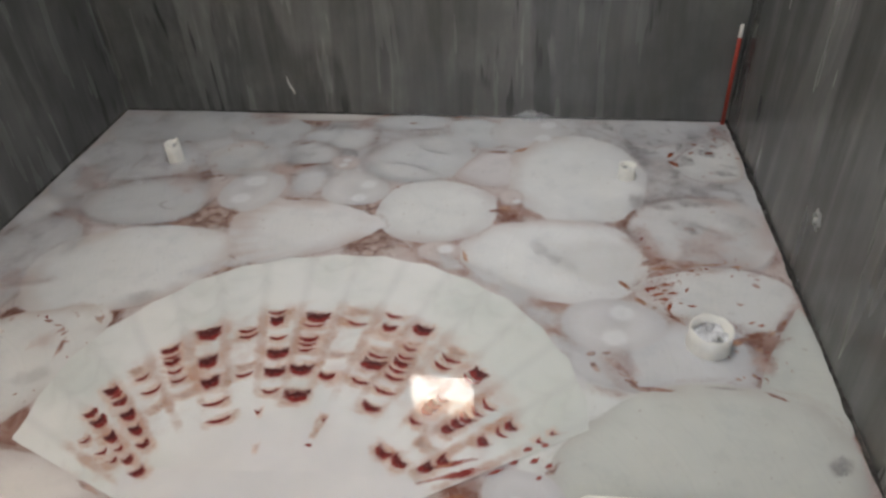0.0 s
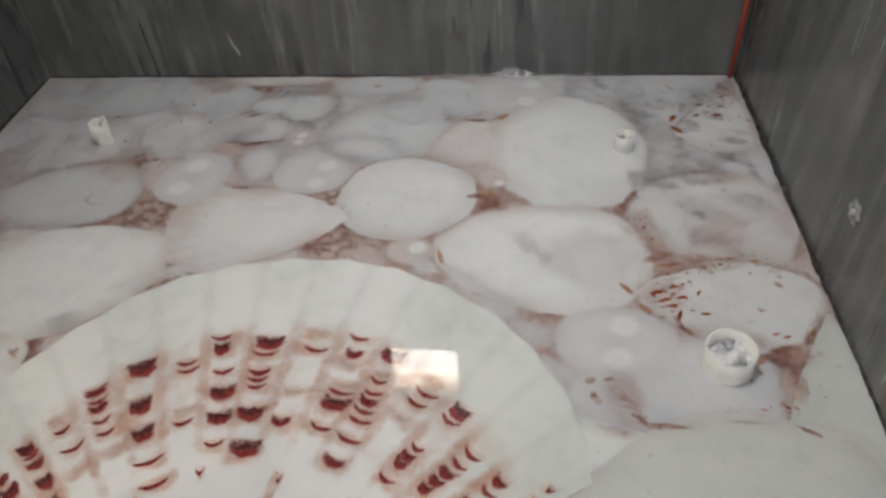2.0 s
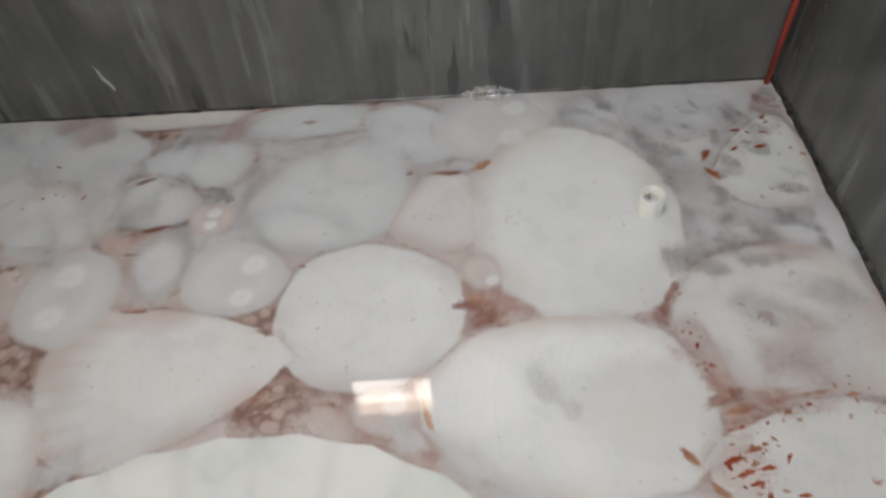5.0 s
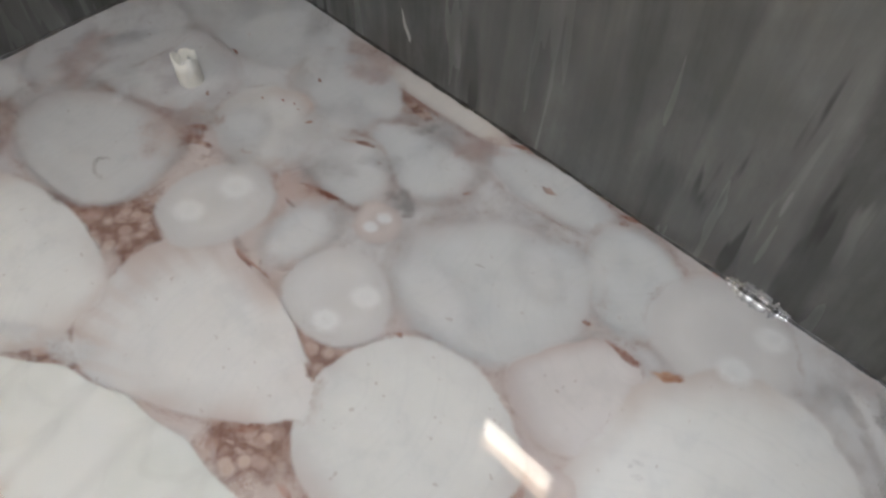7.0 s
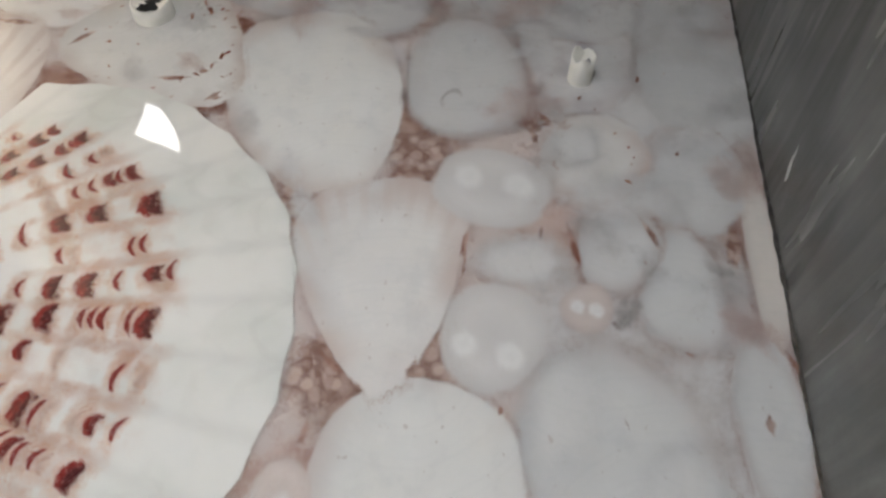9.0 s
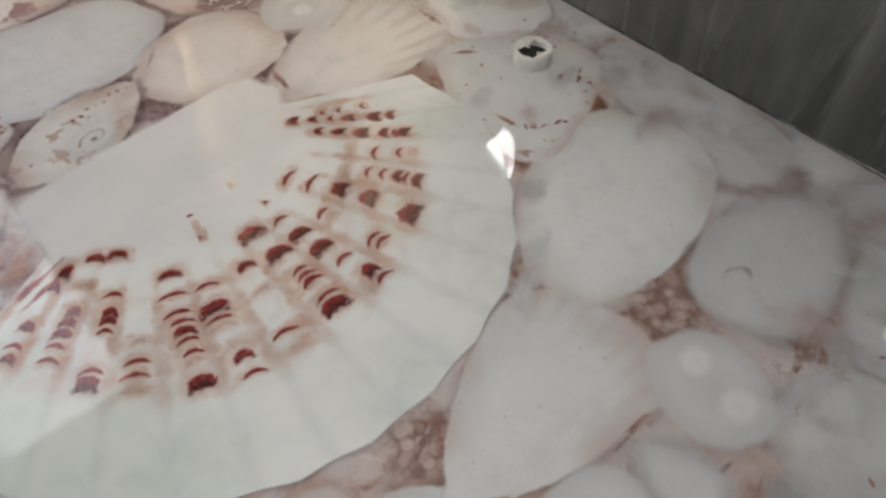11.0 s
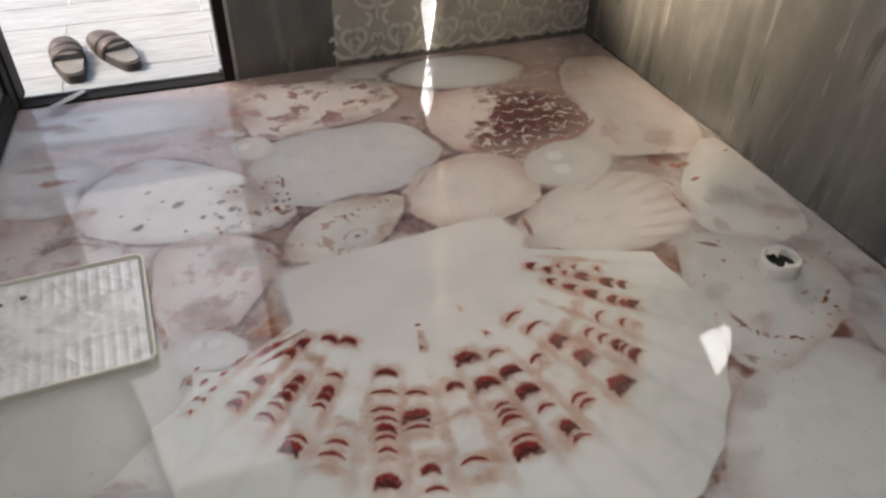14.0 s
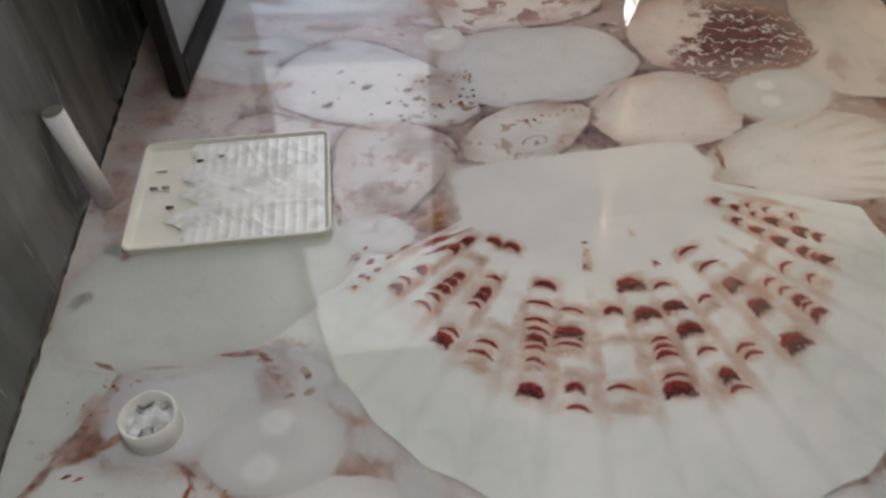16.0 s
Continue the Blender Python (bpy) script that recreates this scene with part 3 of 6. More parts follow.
CREAM = shell_material("printed_cream_shell", (0.75, 0.75, 0.73), (0.54, 0.46, 0.42), soft=0.15, ribs=0.10)
GREYSH = shell_material("printed_grey_shell", (0.60, 0.60, 0.595), (0.47, 0.41, 0.39), soft=0.20, ribs=0.10, shade=0.6, fade=0.15)
CLOUDY = shell_material("printed_clouded_shell", (0.61, 0.615, 0.61), (0.52, 0.47, 0.455), soft=0.20, ribs=0.16, rib_count=18, shade=0.9, fade=0.20)
SANDY = shell_material("printed_sandy_shell", (0.66, 0.62, 0.58), (0.50, 0.40, 0.36), soft=0.16, ribs=0.12, fade=0.05)
BLUSH = shell_material("printed_blush_shell", (0.655, 0.62, 0.605), (0.50, 0.40, 0.37), soft=0.16, ribs=0.08, fade=0.06)
MINT = shell_material("printed_greenish_cream_shell", (0.61, 0.622, 0.572), (0.48, 0.44, 0.40), soft=0.12, ribs=0.08, shade=0.35)
FANNED = shell_material("printed_ribbed_shell", (0.71, 0.70, 0.685), (0.52, 0.42, 0.38), soft=0.24, ribs=0.9, rib_count=60)
COMB = shell_material("printed_comb_shell", (0.70, 0.665, 0.635), (0.40, 0.29, 0.26), soft=0.14, ribs=0.85, rib_count=52, rings=0.03, rib_from=(0.30, 0.75, 0.95, 1.55))
RINGED = shell_material("printed_ringed_shell", (0.70, 0.70, 0.68), (0.52, 0.46, 0.44), soft=0.16, ribs=0.20, rings=0.10)
ROSY = shell_material("printed_rosy_shell", (0.70, 0.65, 0.625), (0.48, 0.35, 0.30), soft=0.18, ribs=0.35, rib_count=70, rings=0.10)
BROWNY = shell_material("printed_brown_rimmed_shell", (0.66, 0.65, 0.63), (0.47, 0.33, 0.28), soft=0.22, ribs=0.3, blot=(0.46, 0.31, 0.26), blot_at=0.64, blot_scale=18, body=0.25, fade=0.08)
FLECKED = shell_material("printed_red_flecked_shell", (0.69, 0.685, 0.66), (0.50, 0.40, 0.35), soft=0.13, ribs=0.3, blot=(0.40, 0.20, 0.15), blot_at=0.66, blot_scale=26, body=0.25)
VEINED = shell_material("printed_veined_shell", (0.59, 0.585, 0.58), (0.54, 0.50, 0.49), soft=0.22, blot=(0.44, 0.41, 0.42), blot_at=0.46, blot_scale=11, blot_soft=0.25, fade=0.10)
PINKM = shell_material("printed_pink_mottled_shell", (0.65, 0.60, 0.59), (0.50, 0.39, 0.36), soft=0.3, blot=(0.42, 0.27, 0.25), blot_at=0.48, blot_scale=17, blot_soft=0.16)
MOTTLED = shell_material("printed_plum_mottled_shell", (0.68, 0.65, 0.64), (0.40, 0.29, 0.28), soft=0.2, blot=(0.27, 0.13, 0.125), blot_at=0.53, blot_scale=15, blot_soft=0.08)
PALE = shell_material("printed_pale_shell", (0.725, 0.73, 0.69), (0.66, 0.64, 0.60), soft=0.08, ribs=0.05, shade=0.2, fade=0.16, body=0.1)
MISTY = shell_material("printed_misty_shell", (0.63, 0.628, 0.622), (0.605, 0.595, 0.59), soft=0.2, ribs=0.04, shade=0.4, fade=0.70, body=0.05)
COOL = shell_material("printed_cool_grey_shell", (0.63, 0.63, 0.645), (0.44, 0.40, 0.41), soft=0.14, ribs=0.06, rings=0.16, shade=0.7)
TIGER = shell_material("printed_tiger_shell", (0.67, 0.60, 0.57), (0.42, 0.22, 0.18), soft=0.14, net=(0.085, 0.028, 0.026), shade=0.2)
PITTED = shell_material("printed_pitted_shell", (0.69, 0.68, 0.67), (0.46, 0.38, 0.37), soft=0.12, blot=(0.46, 0.41, 0.41), blot_at=0.66, blot_scale=30)
SNAIL = shell_material("printed_snail_shell", (0.69, 0.665, 0.64), (0.42, 0.28, 0.21), soft=0.3, ribs=0.6, rib_count=30, blot=(0.46, 0.33, 0.26), blot_at=0.58, blot_scale=22)
PEARL = pearl_material("printed_pearl", (0.67, 0.66, 0.65), (0.59, 0.565, 0.555), 0.86, 0.94)
GLINT = pearl_material("printed_pearl_light", (0.80, 0.80, 0.79), (0.74, 0.735, 0.73), 0.35, 0.85)
ROSEPEARL = pearl_material("printed_rose_pearl", (0.66, 0.60, 0.57), (0.52, 0.40, 0.36), 0.75, 0.9)
RUST = stain_material("printed_rust_drift", (0.24, 0.10, 0.07), (0.50, 0.34, 0.28), strength=0.8)
SAND = stain_material("printed_grit_drift", (0.40, 0.26, 0.21), (0.56, 0.44, 0.39), stones=0.75)
ROSE = stain_material("printed_rose_drift", (0.42, 0.27, 0.22), (0.58, 0.45, 0.40), strength=0.75)
SLATE = stain_material("printed_grey_veins", (0.31, 0.29, 0.285), (0.57, 0.555, 0.545), strength=0.55)
PLUM = stain_material("printed_plum_shadow", (0.16, 0.10, 0.11), (0.40, 0.29, 0.28))


def drifts(mat, size, *places):
    for x, y in places:
        printed("printed_drift", x, y, size, size * 0.8, 137 * x * 7, 0.1, 2.0, mat, uneven=0.3)


# drifts of grit and colour that show between the shells
drifts(SAND, 0.085, (0.03, -0.648), (-0.368, -0.581), (-0.449, -0.599), (-0.432, -0.577), (0.008, -0.667), (-0.012, -0.543), (-0.315, -0.758), (-0.024, -0.522))
drifts(ROSE, 0.10, (0.246, -0.714), (0.181, -0.676), (0.703, -0.699), (0.684, -0.638), (0.341, -0.497), (-0.339, -0.224), (-0.288, -0.354), (0.306, -1.344), (-0.206, -2.188), (0.305, -1.682), (-0.331, -1.511), (-0.511, -1.282), (0.462, -0.888), (0.472, -1.264), (-0.276, -0.083))
drifts(RUST, 0.062, (-0.589, -0.361), (-0.347, -0.221), (0.624, -0.53), (0.29, -0.209), (-0.539, -0.401), (-0.525, -0.635), (-0.276, -0.10), (0.136, -0.019), (0.155, -0.015), (-0.347, -0.21), (-0.498, -0.624), (0.626, -1.06), (0.829, -0.938), (0.857, -0.959), (0.726, -1.045), (0.884, -1.082), (0.341, -0.515))
drifts(RUST, 0.055, (0.313, -1.34), (-0.511, -1.282), (-0.753, -1.623), (-0.839, -1.21), (-0.688, -1.025), (-0.506, -0.981), (-0.511, -0.981), (-0.528, -1.262), (-0.343, -1.383), (-0.883, -0.753), (-0.305, -0.074), (0.891, -0.078), (-0.723, -1.003), (0.572, -0.988), (0.491, -1.386))
drifts(SLATE, 0.11, (0.558, -0.078), (0.751, -0.368), (-0.161, -0.239), (0.69, -0.18), (-0.803, -0.875), (0.66, -0.10), (-0.856, -0.601), (-0.736, -0.188), (0.80, -0.40))
drifts(PLUM, 0.06, (-0.074, -1.598), (-0.037, -1.566), (-0.06, -1.561), (-0.303, -1.501), (0.181, -2.032), (0.679, -1.714), (-0.359, -1.794), (0.05, -1.533), (-0.391, -1.573))

HAZY = shell_material("printed_hazy_shell", (0.63, 0.622, 0.615), (0.60, 0.575, 0.565), soft=0.25, ribs=0.06, shade=0.5, fade=0.60, body=0.1)
# grey-white haze that fills the gaps of the northern rows
CLOUD = stain_material("printed_grey_haze", (0.50, 0.475, 0.465), (0.61, 0.60, 0.595), strength=0.90)
drifts(CLOUD, 0.17, (-0.82, -0.14), (-0.60, -0.20), (-0.40, -0.20), (-0.20, -0.14), (-0.02, -0.12), (0.14, -0.10), (0.30, -0.16), (-0.10, -0.30), (-0.62, -0.40), (-0.84, -0.46), (-0.88, -0.75), (0.62, -0.10), (0.80, -0.16), (0.88, -0.34), (0.76, -0.34), (0.45, -0.06))
# half-hidden shells deeper in the heap
for x, y, a, b, rot in ((0.60, -0.07, 0.12, 0.07, 10), (-0.55, -0.22, 0.11, 0.08, 40), (-0.86, -0.12, 0.13, 0.10, 80), (0.72, -0.17, 0.11, 0.07, 150), (0.90, -0.42, 0.10, 0.09, 100), (-0.90, -0.60, 0.13, 0.08, 85), (0.44, -0.06, 0.10, 0.06, 0), (-0.08, -0.04, 0.07, 0.04, 0)):
    printed("printed_drift", x, y, a, b, rot, 0.1, 2.1, HAZY)
for x, y, a, b, rot in ((0.74, -1.98, 0.19, 0.12, 160), (0.90, -2.20, 0.14, 0.16, 90), (0.63, -1.62, 0.16, 0.11, 20), (-0.90, -1.22, 0.15, 0.09, 80), (-0.20, -2.30, 0.16, 0.08, 0), (0.55, -1.42, 0.10, 0.08, 30), (-0.62, -1.78, 0.12, 0.08, 40)):
    printed("printed_drift", x, y, a, b, rot, 0.1, 2.1, PINKM if x > 0.5 and y > -1.9 else VEINED)

# north rows, beside the wall
printed("printed_shell", -0.645, -0.082, 0.162, 0.115, 357, -0.28, 2.1, GREYSH, uneven=0.10, grow=1.17)
printed("printed_shell", -0.691, -0.317, 0.133, 0.094, 188, 0.15, 2.4, VEINED, uneven=0.10, grow=1.17)
printed("printed_shell", -0.268, -0.026, 0.172, 0.024, 1, -0.05, 2.3, SANDY)
printed("printed_shell", -0.405, -0.125, 0.112, 0.078, 174, 0.10, 2.4, GREYSH, uneven=0.10, grow=1.17)
printed("printed_shell", -0.437, -0.287, 0.098, 0.083, 160, 0.12, 2.2, BROWNY, uneven=0.10, grow=1.17)
printed("printed_shell", -0.190, -0.157, 0.104, 0.062, 3, 0.10, 2.2, CLOUDY, uneven=0.10, grow=1.17)
printed("printed_shell", -0.253, -0.252, 0.080, 0.058, 165, 0.20, 2.2, GREYSH, uneven=0.10, grow=1.17)
printed("printed_shell", 0.020, -0.050, 0.128, 0.044, 2, -0.08, 2.2, GREYSH, uneven=0.10, grow=1.17)
printed("printed_shell", 0.226, -0.105, 0.098, 0.072, 138, -0.03, 2.2, CLOUDY, uneven=0.10, grow=1.17)
printed("printed_shell", 0.076, -0.262, 0.150, 0.126, 28, 0.05, 2.3, CLOUDY, uneven=0.10, grow=1.17)
printed("printed_shell", 0.275, -0.300, 0.094, 0.074, 76, -0.35, 2.6, BLUSH, uneven=0.08)
printed("printed_shell", 0.375, -0.096, 0.102, 0.086, 172, 0.1, 2.0, PEARL, uneven=0.10, grow=1.17)
printed("printed_shell", 0.765, -0.073, 0.118, 0.070, 10, -0.3, 2.3, VEINED, uneven=0.10, grow=1.17)
printed("printed_shell", 0.871, -0.222, 0.117, 0.075, 249, 0.5, 2.5, FLECKED)
printed("printed_shell", 0.506, -0.332, 0.216, 0.173, 279, 0.04, 2.2, CREAM, uneven=0.09, teeth=0.014)
printed("printed_shell", -0.635, -0.526, 0.176, 0.116, 188, -0.16, 2.4, GREYSH)
printed("printed_shell", -0.847, -0.857, 0.241, 0.105, 260, -0.13, 2.7, VEINED)
printed("printed_shell", -0.86, -0.36, 0.17, 0.10, 80, 0.1, 2.2, VEINED)
printed("printed_shell", 0.791, -0.570, 0.165, 0.148, 6, 0.12, 2.3, BROWNY)
printed("printed_shell", 0.449, -0.689, 0.212, 0.148, 356, 0.16, 2.05, CREAM)
printed("printed_shell", 0.157, -0.516, 0.154, 0.138, 192, 0.09, 1.97, RINGED, uneven=0.06, teeth=0.012)
printed("printed_shell", -0.163, -0.614, 0.190, 0.119, 8, -0.49, 2.4, FANNED, teeth=0.018)
printed("printed_shell", -0.541, -0.797, 0.237, 0.158, 21, -0.19, 2.25, CREAM)
printed("printed_shell", 0.794, -0.808, 0.167, 0.104, 355, 0.33, 1.9, FLECKED)
printed("printed_shell", 0.665, -1.000, 0.195, 0.105, 187, -0.35, 2.3, GREYSH)
printed("printed_shell", 0.920, -1.000, 0.170, 0.060, 79, -0.7, 2.6, MINT)
printed("printed_shell", 0.700, -1.249, 0.275, 0.185, 200, -0.16, 1.8, MINT)
printed("printed_drift", 0.500, -1.170, 0.150, 0.125, 70, 0.1, 2.4, PALE)
# south rows
printed("printed_drift", 0.600, -2.243, 0.420, 0.125, 177, 0.2, 2.6, HAZY)
printed("printed_drift", 0.760, -2.020, 0.200, 0.110, 165, 0.1, 2.4, HAZY)
printed("printed_shell", 0.015, -2.177, 0.214, 0.140, 181, -0.29, 3.2, MOTTLED)
printed("printed_shell", -0.424, -2.249, 0.213, 0.119, 172, 0.16, 1.8, GREYSH)
printed("printed_shell", -0.806, -1.930, 0.291, 0.152, 79, 0.24, 3.2, ROSY)
printed("printed_shell", -0.459, -1.944, 0.219, 0.182, 354, 0.11, 2.6, TIGER, across=155)
printed("printed_shell", 0.400, -1.806, 0.240, 0.150, 150, -0.35, 2.3, PITTED)
printed("printed_shell", 0.015, -1.868, 0.232, 0.166, 186, -0.06, 2.5, COOL)
printed("printed_shell", -0.841, -1.465, 0.223, 0.115, 68, 0.5, 2.3, CREAM)
printed("printed_shell", -0.481, -1.464, 0.220, 0.135, 8, -0.25, 2.1, COMB, teeth=0.02)
printed("printed_shell", -0.227, -1.653, 0.170, 0.132, 14, -0.18, 2.2, ROSY)
printed("printed_shell", 0.084, -1.605, 0.158, 0.092, 26, 0.09, 1.7, SNAIL, teeth=0.03)
printed("printed_shell", 0.393, -1.506, 0.155, 0.110, 252, 0.35, 3.0, PINKM)
printed("printed_shell", -0.640, -1.110, 0.200, 0.150, 229, 0.45, 2.3, FLECKED)
printed("printed_pearl", -0.468, -0.316, 0.064, 0.054, 157, 0.0, 2.1, MISTY, uneven=0.10, grow=1.17)
printed("printed_pearl", -0.213, -0.401, 0.080, 0.056, 96, 0.10, 2.2, HAZY, uneven=0.12, grow=1.2)
printed("printed_pearl", 0.030, -0.335, 0.118, 0.050, 168, 0.05, 2.2, MISTY, uneven=0.12, grow=1.2)
printed("printed_pearl", 0.110, -0.190, 0.070, 0.040, 150, 0.05, 2.2, MISTY, uneven=0.12, grow=1.2)
printed("printed_pearl", -0.509, -1.684, 0.132, 0.095, 17, 0, 2.0, PEARL)
printed("printed_pearl", 0.230, -2.001, 0.056, 0.052, 95, 0, 2.3, PEARL)
printed("printed_pearl", 0.413, -1.324, 0.069, 0.052, 341, 0.2, 2.3, PEARL)
printed("printed_pearl", 0.577, -0.902, 0.112, 0.080, 5, -0.08, 2.0, PEARL)
printed("printed_pearl", -0.356, -0.457, 0.101, 0.086, 76, 0, 2.2, PEARL)
printed("printed_pearl", -0.076, -0.435, 0.095, 0.080, 349, -0.12, 2.0, PEARL)
printed("printed_pearl", -0.140, -0.298, 0.048, 0.041, 339, 0.14, 2.0, ROSEPEARL)
printed("printed_pearl", 0.340, -0.447, 0.041, 0.034, 110, 0, 2.2, ROSEPEARL)
printed("printed_pearl", 0.185, -0.687, 0.058, 0.042, 0, 0, 2.0, ROSEPEARL)

# paired lights on the pearls
for x, y, a in ((0.595, -0.868, 0.030), (0.577, -0.942, 0.030), (-0.058, -0.475, 0.024), (-0.046, -0.408, 0.026), (-0.375, -0.497, 0.030), (-0.362, -0.413, 0.034), (-0.139, -0.313, 0.014), (-0.136, -0.286, 0.015), (0.425, -0.048, 0.028), (0.412, -0.129, 0.028), (0.200, -0.679, 0.022), (0.356, -0.465, 0.013), (-0.480, -1.660, 0.028), (-0.490, -1.722, 0.026), (0.435, -1.345, 0.016), (0.402, -1.340, 0.018), (0.249, -2.011, 0.018), (0.073, -1.565, 0.026)):
    printed("printed_highlight", x, y, a * 1.2, a * 1.05, 20, 0, 2.0, GLINT)

SPOT = spot_material()

# pale veils, grey marbling and rosy breath that run across the northern shells
INK = stain_material("printed_dark_marbling", (0.33, 0.305, 0.295), (0.52, 0.49, 0.475), strength=0.42)
VEIL = stain_material("printed_pale_veil", (0.61, 0.605, 0.60), (0.68, 0.675, 0.67), strength=0.75)
MARBLE = stain_material("printed_marbling", (0.40, 0.39, 0.385), (0.58, 0.57, 0.565), strength=0.34)
BREATH = stain_material("printed_rosy_breath", (0.47, 0.34, 0.31), (0.62, 0.52, 0.48), strength=0.45)
CLEAR = stain_material("printed_cream_bloom", (0.72, 0.71, 0.68), (0.74, 0.735, 0.71), strength=0.85)


def veil(mat, x, y, a, b, rot):
    printed("printed_veil", x, y, a, b, rot, 0.1, 2.0, mat, uneven=0.35)


rng = random.Random(11)
for i in range(16):
    x, y = rng.uniform(-0.90, 0.30), -0.02 - 0.40 * rng.random()
    mat = (VEIL, MARBLE, MARBLE, BREATH)[i % 4]
    a = rng.uniform(0.04, 0.10) * (1.2 if mat is VEIL else 0.9)
    veil(mat, x, y, a, a * rng.uniform(0.45, 0.8), rng.uniform(0, 180))
for i in range(60):
    x, y = rng.uniform(0.52, 0.93), rng.uniform(-0.46, -0.03)
    a = rng.uniform(0.016, 0.045)
    if math.hypot(x - 0.503, (y + 0.326) * 0.85) > 0.21:
        veil((MARBLE, SLATE, SLATE)[i % 3], x, y, a, a * rng.uniform(0.3, 0.65), rng.uniform(80, 180))
for i in range(26):
    x, y = rng.uniform(-0.93, -0.70), rng.uniform(-1.45, -0.30)
    a = rng.uniform(0.03, 0.08)
    veil((MARBLE, VEIL, BREATH)[i % 3], x, y, a, a * rng.uniform(0.4, 0.7), rng.uniform(0, 180))
veil(CLEAR, 0.545, -0.695, 0.115, 0.105, 0)
veil(MARBLE, 0.42, -0.655, 0.045, 0.026, 120)
veil(MARBLE, 0.455, -0.70, 0.030, 0.020, 100)
veil(MARBLE, -0.46, -0.905, 0.050, 0.026, 20)
veil(BREATH, 0.80, -0.62, 0.10, 0.08, 30)
veil(BREATH, 0.66, -0.62, 0.05, 0.09, 10)
veil(BREATH, 0.76, -0.70, 0.10, 0.035, 0)
veil(ROSE, 0.672, -0.660, 0.045, 0.030, 120)
veil(RUST, 0.672, -0.692, 0.046, 0.014, 25)
veil(RUST, 0.760, -0.694, 0.050, 0.008, 6)
veil(RUST, 0.868, -0.922, 0.050, 0.026, 10)
veil(RUST, 0.905, -0.885, 0.022, 0.010, 60)
veil(ROSE, 0.850, -0.985, 0.030, 0.045, 10)
veil(RUST, 0.320, -0.512, 0.036, 0.012, 0)
veil(ROSE, 0.735, -0.692, 0.060, 0.018, 8)
veil(SLATE, 0.780, -0.565, 0.024, 0.014, 0)
veil(MARBLE, 0.880, -0.520, 0.070, 0.040, 150)
veil(BREATH, 0.67, -0.80, 0.05, 0.07, 0)
veil(BREATH, 0.58, -1.02, 0.045, 0.06, 20)
veil(MARBLE, 0.76, -0.54, 0.06, 0.04, 0)
for i in range(44):
    x, y = rng.uniform(0.22, 0.96), rng.uniform(-2.35, -1.38)
    a = rng.uniform(0.03, 0.08)
    if not (0.48 < x < 0.90 and -1.66 < y) and math.hypot((x - 0.40) / 1.4, y + 1.806) > 0.15:
        veil((BREATH, VEIL, BREATH, ROSE)[i % 4], x, y, a, a * rng.uniform(0.3, 0.6), rng.uniform(-20, 30))
for i in range(3):
    veil(BREATH, rng.uniform(-0.92, -0.68), rng.uniform(-2.36, -1.75), rng.uniform(0.04, 0.08), 0.04, rng.uniform(50, 110))
veil(BREATH, 0.33, -1.16, 0.05, 0.09, 10)
veil(MARBLE, -0.570, -1.155, 0.050, 0.030, 20)
veil(MARBLE, -0.700, -1.185, 0.050, 0.030, 120)
veil(BREATH, -0.600, -1.055, 0.045, 0.030, 40)
# mauve and rosy shadow by the east wall, beside the tray
for x, y, a, b, k in ((0.90, -1.42, 0.06, 0.05, 30), (0.93, -1.50, 0.05, 0.08, 0), (0.92, -1.62, 0.06, 0.06, 60), (0.90, -1.74, 0.07, 0.05, 0), (0.93, -1.84, 0.05, 0.07, 0), (0.88, -1.34, 0.05, 0.03, 140)):
    veil(ROSE, x, y, a, b, k)
veil(SLATE, 0.925, -1.215, 0.030, 0.020, 40)
veil(SLATE, 0.905, -1.335, 0.045, 0.016, 150)
# grey marbling that bites into the large cream shell and runs to the east wall
for x, y, a, b, k in ((0.655, -0.442, 0.040, 0.026, 60), (0.690, -0.440, 0.036, 0.020, 20), (0.715, -0.465, 0.040, 0.020, 170), (0.745, -0.430, 0.036, 0.018, 10), (0.780, -0.448, 0.040, 0.020, 0), (0.830, -0.445, 0.044, 0.018, 5), (0.815, -0.392, 0.036, 0.016, 150), (0.850, -0.368, 0.034, 0.016, 10), (0.700, -0.350, 0.030, 0.020, 110), (0.690, -0.275, 0.036, 0.016, 100), (0.672, -0.200, 0.036, 0.014, 110), (0.648, -0.150, 0.034, 0.014, 130), (0.605, -0.108, 0.034, 0.013, 140), (0.560, -0.070, 0.034, 0.013, 150), (0.760, -0.360, 0.030, 0.014, 30)):
    veil(INK, x, y, a, b, k)
veil(SLATE, -0.136, -0.240, 0.034, 0.020, 150)
veil(SLATE, -0.232, -0.098, 0.030, 0.014, 60)
for x, y, a, k in ((0.26, -1.76, 0.07, 60), (0.24, -1.83, 0.06, 20), (0.30, -1.80, 0.06, 90), (0.10, -2.12, 0.06, 10), (-0.05, -2.10, 0.06, 40), (-0.14, -2.16, 0.05, 0), (0.34, -1.58, 0.06, 0), (0.42, -1.44, 0.05, 30), (-0.80, -1.72, 0.08, 80), (-0.77, -2.10, 0.10, 60)):
    veil(BREATH, x, y, a, a * 0.7, k)
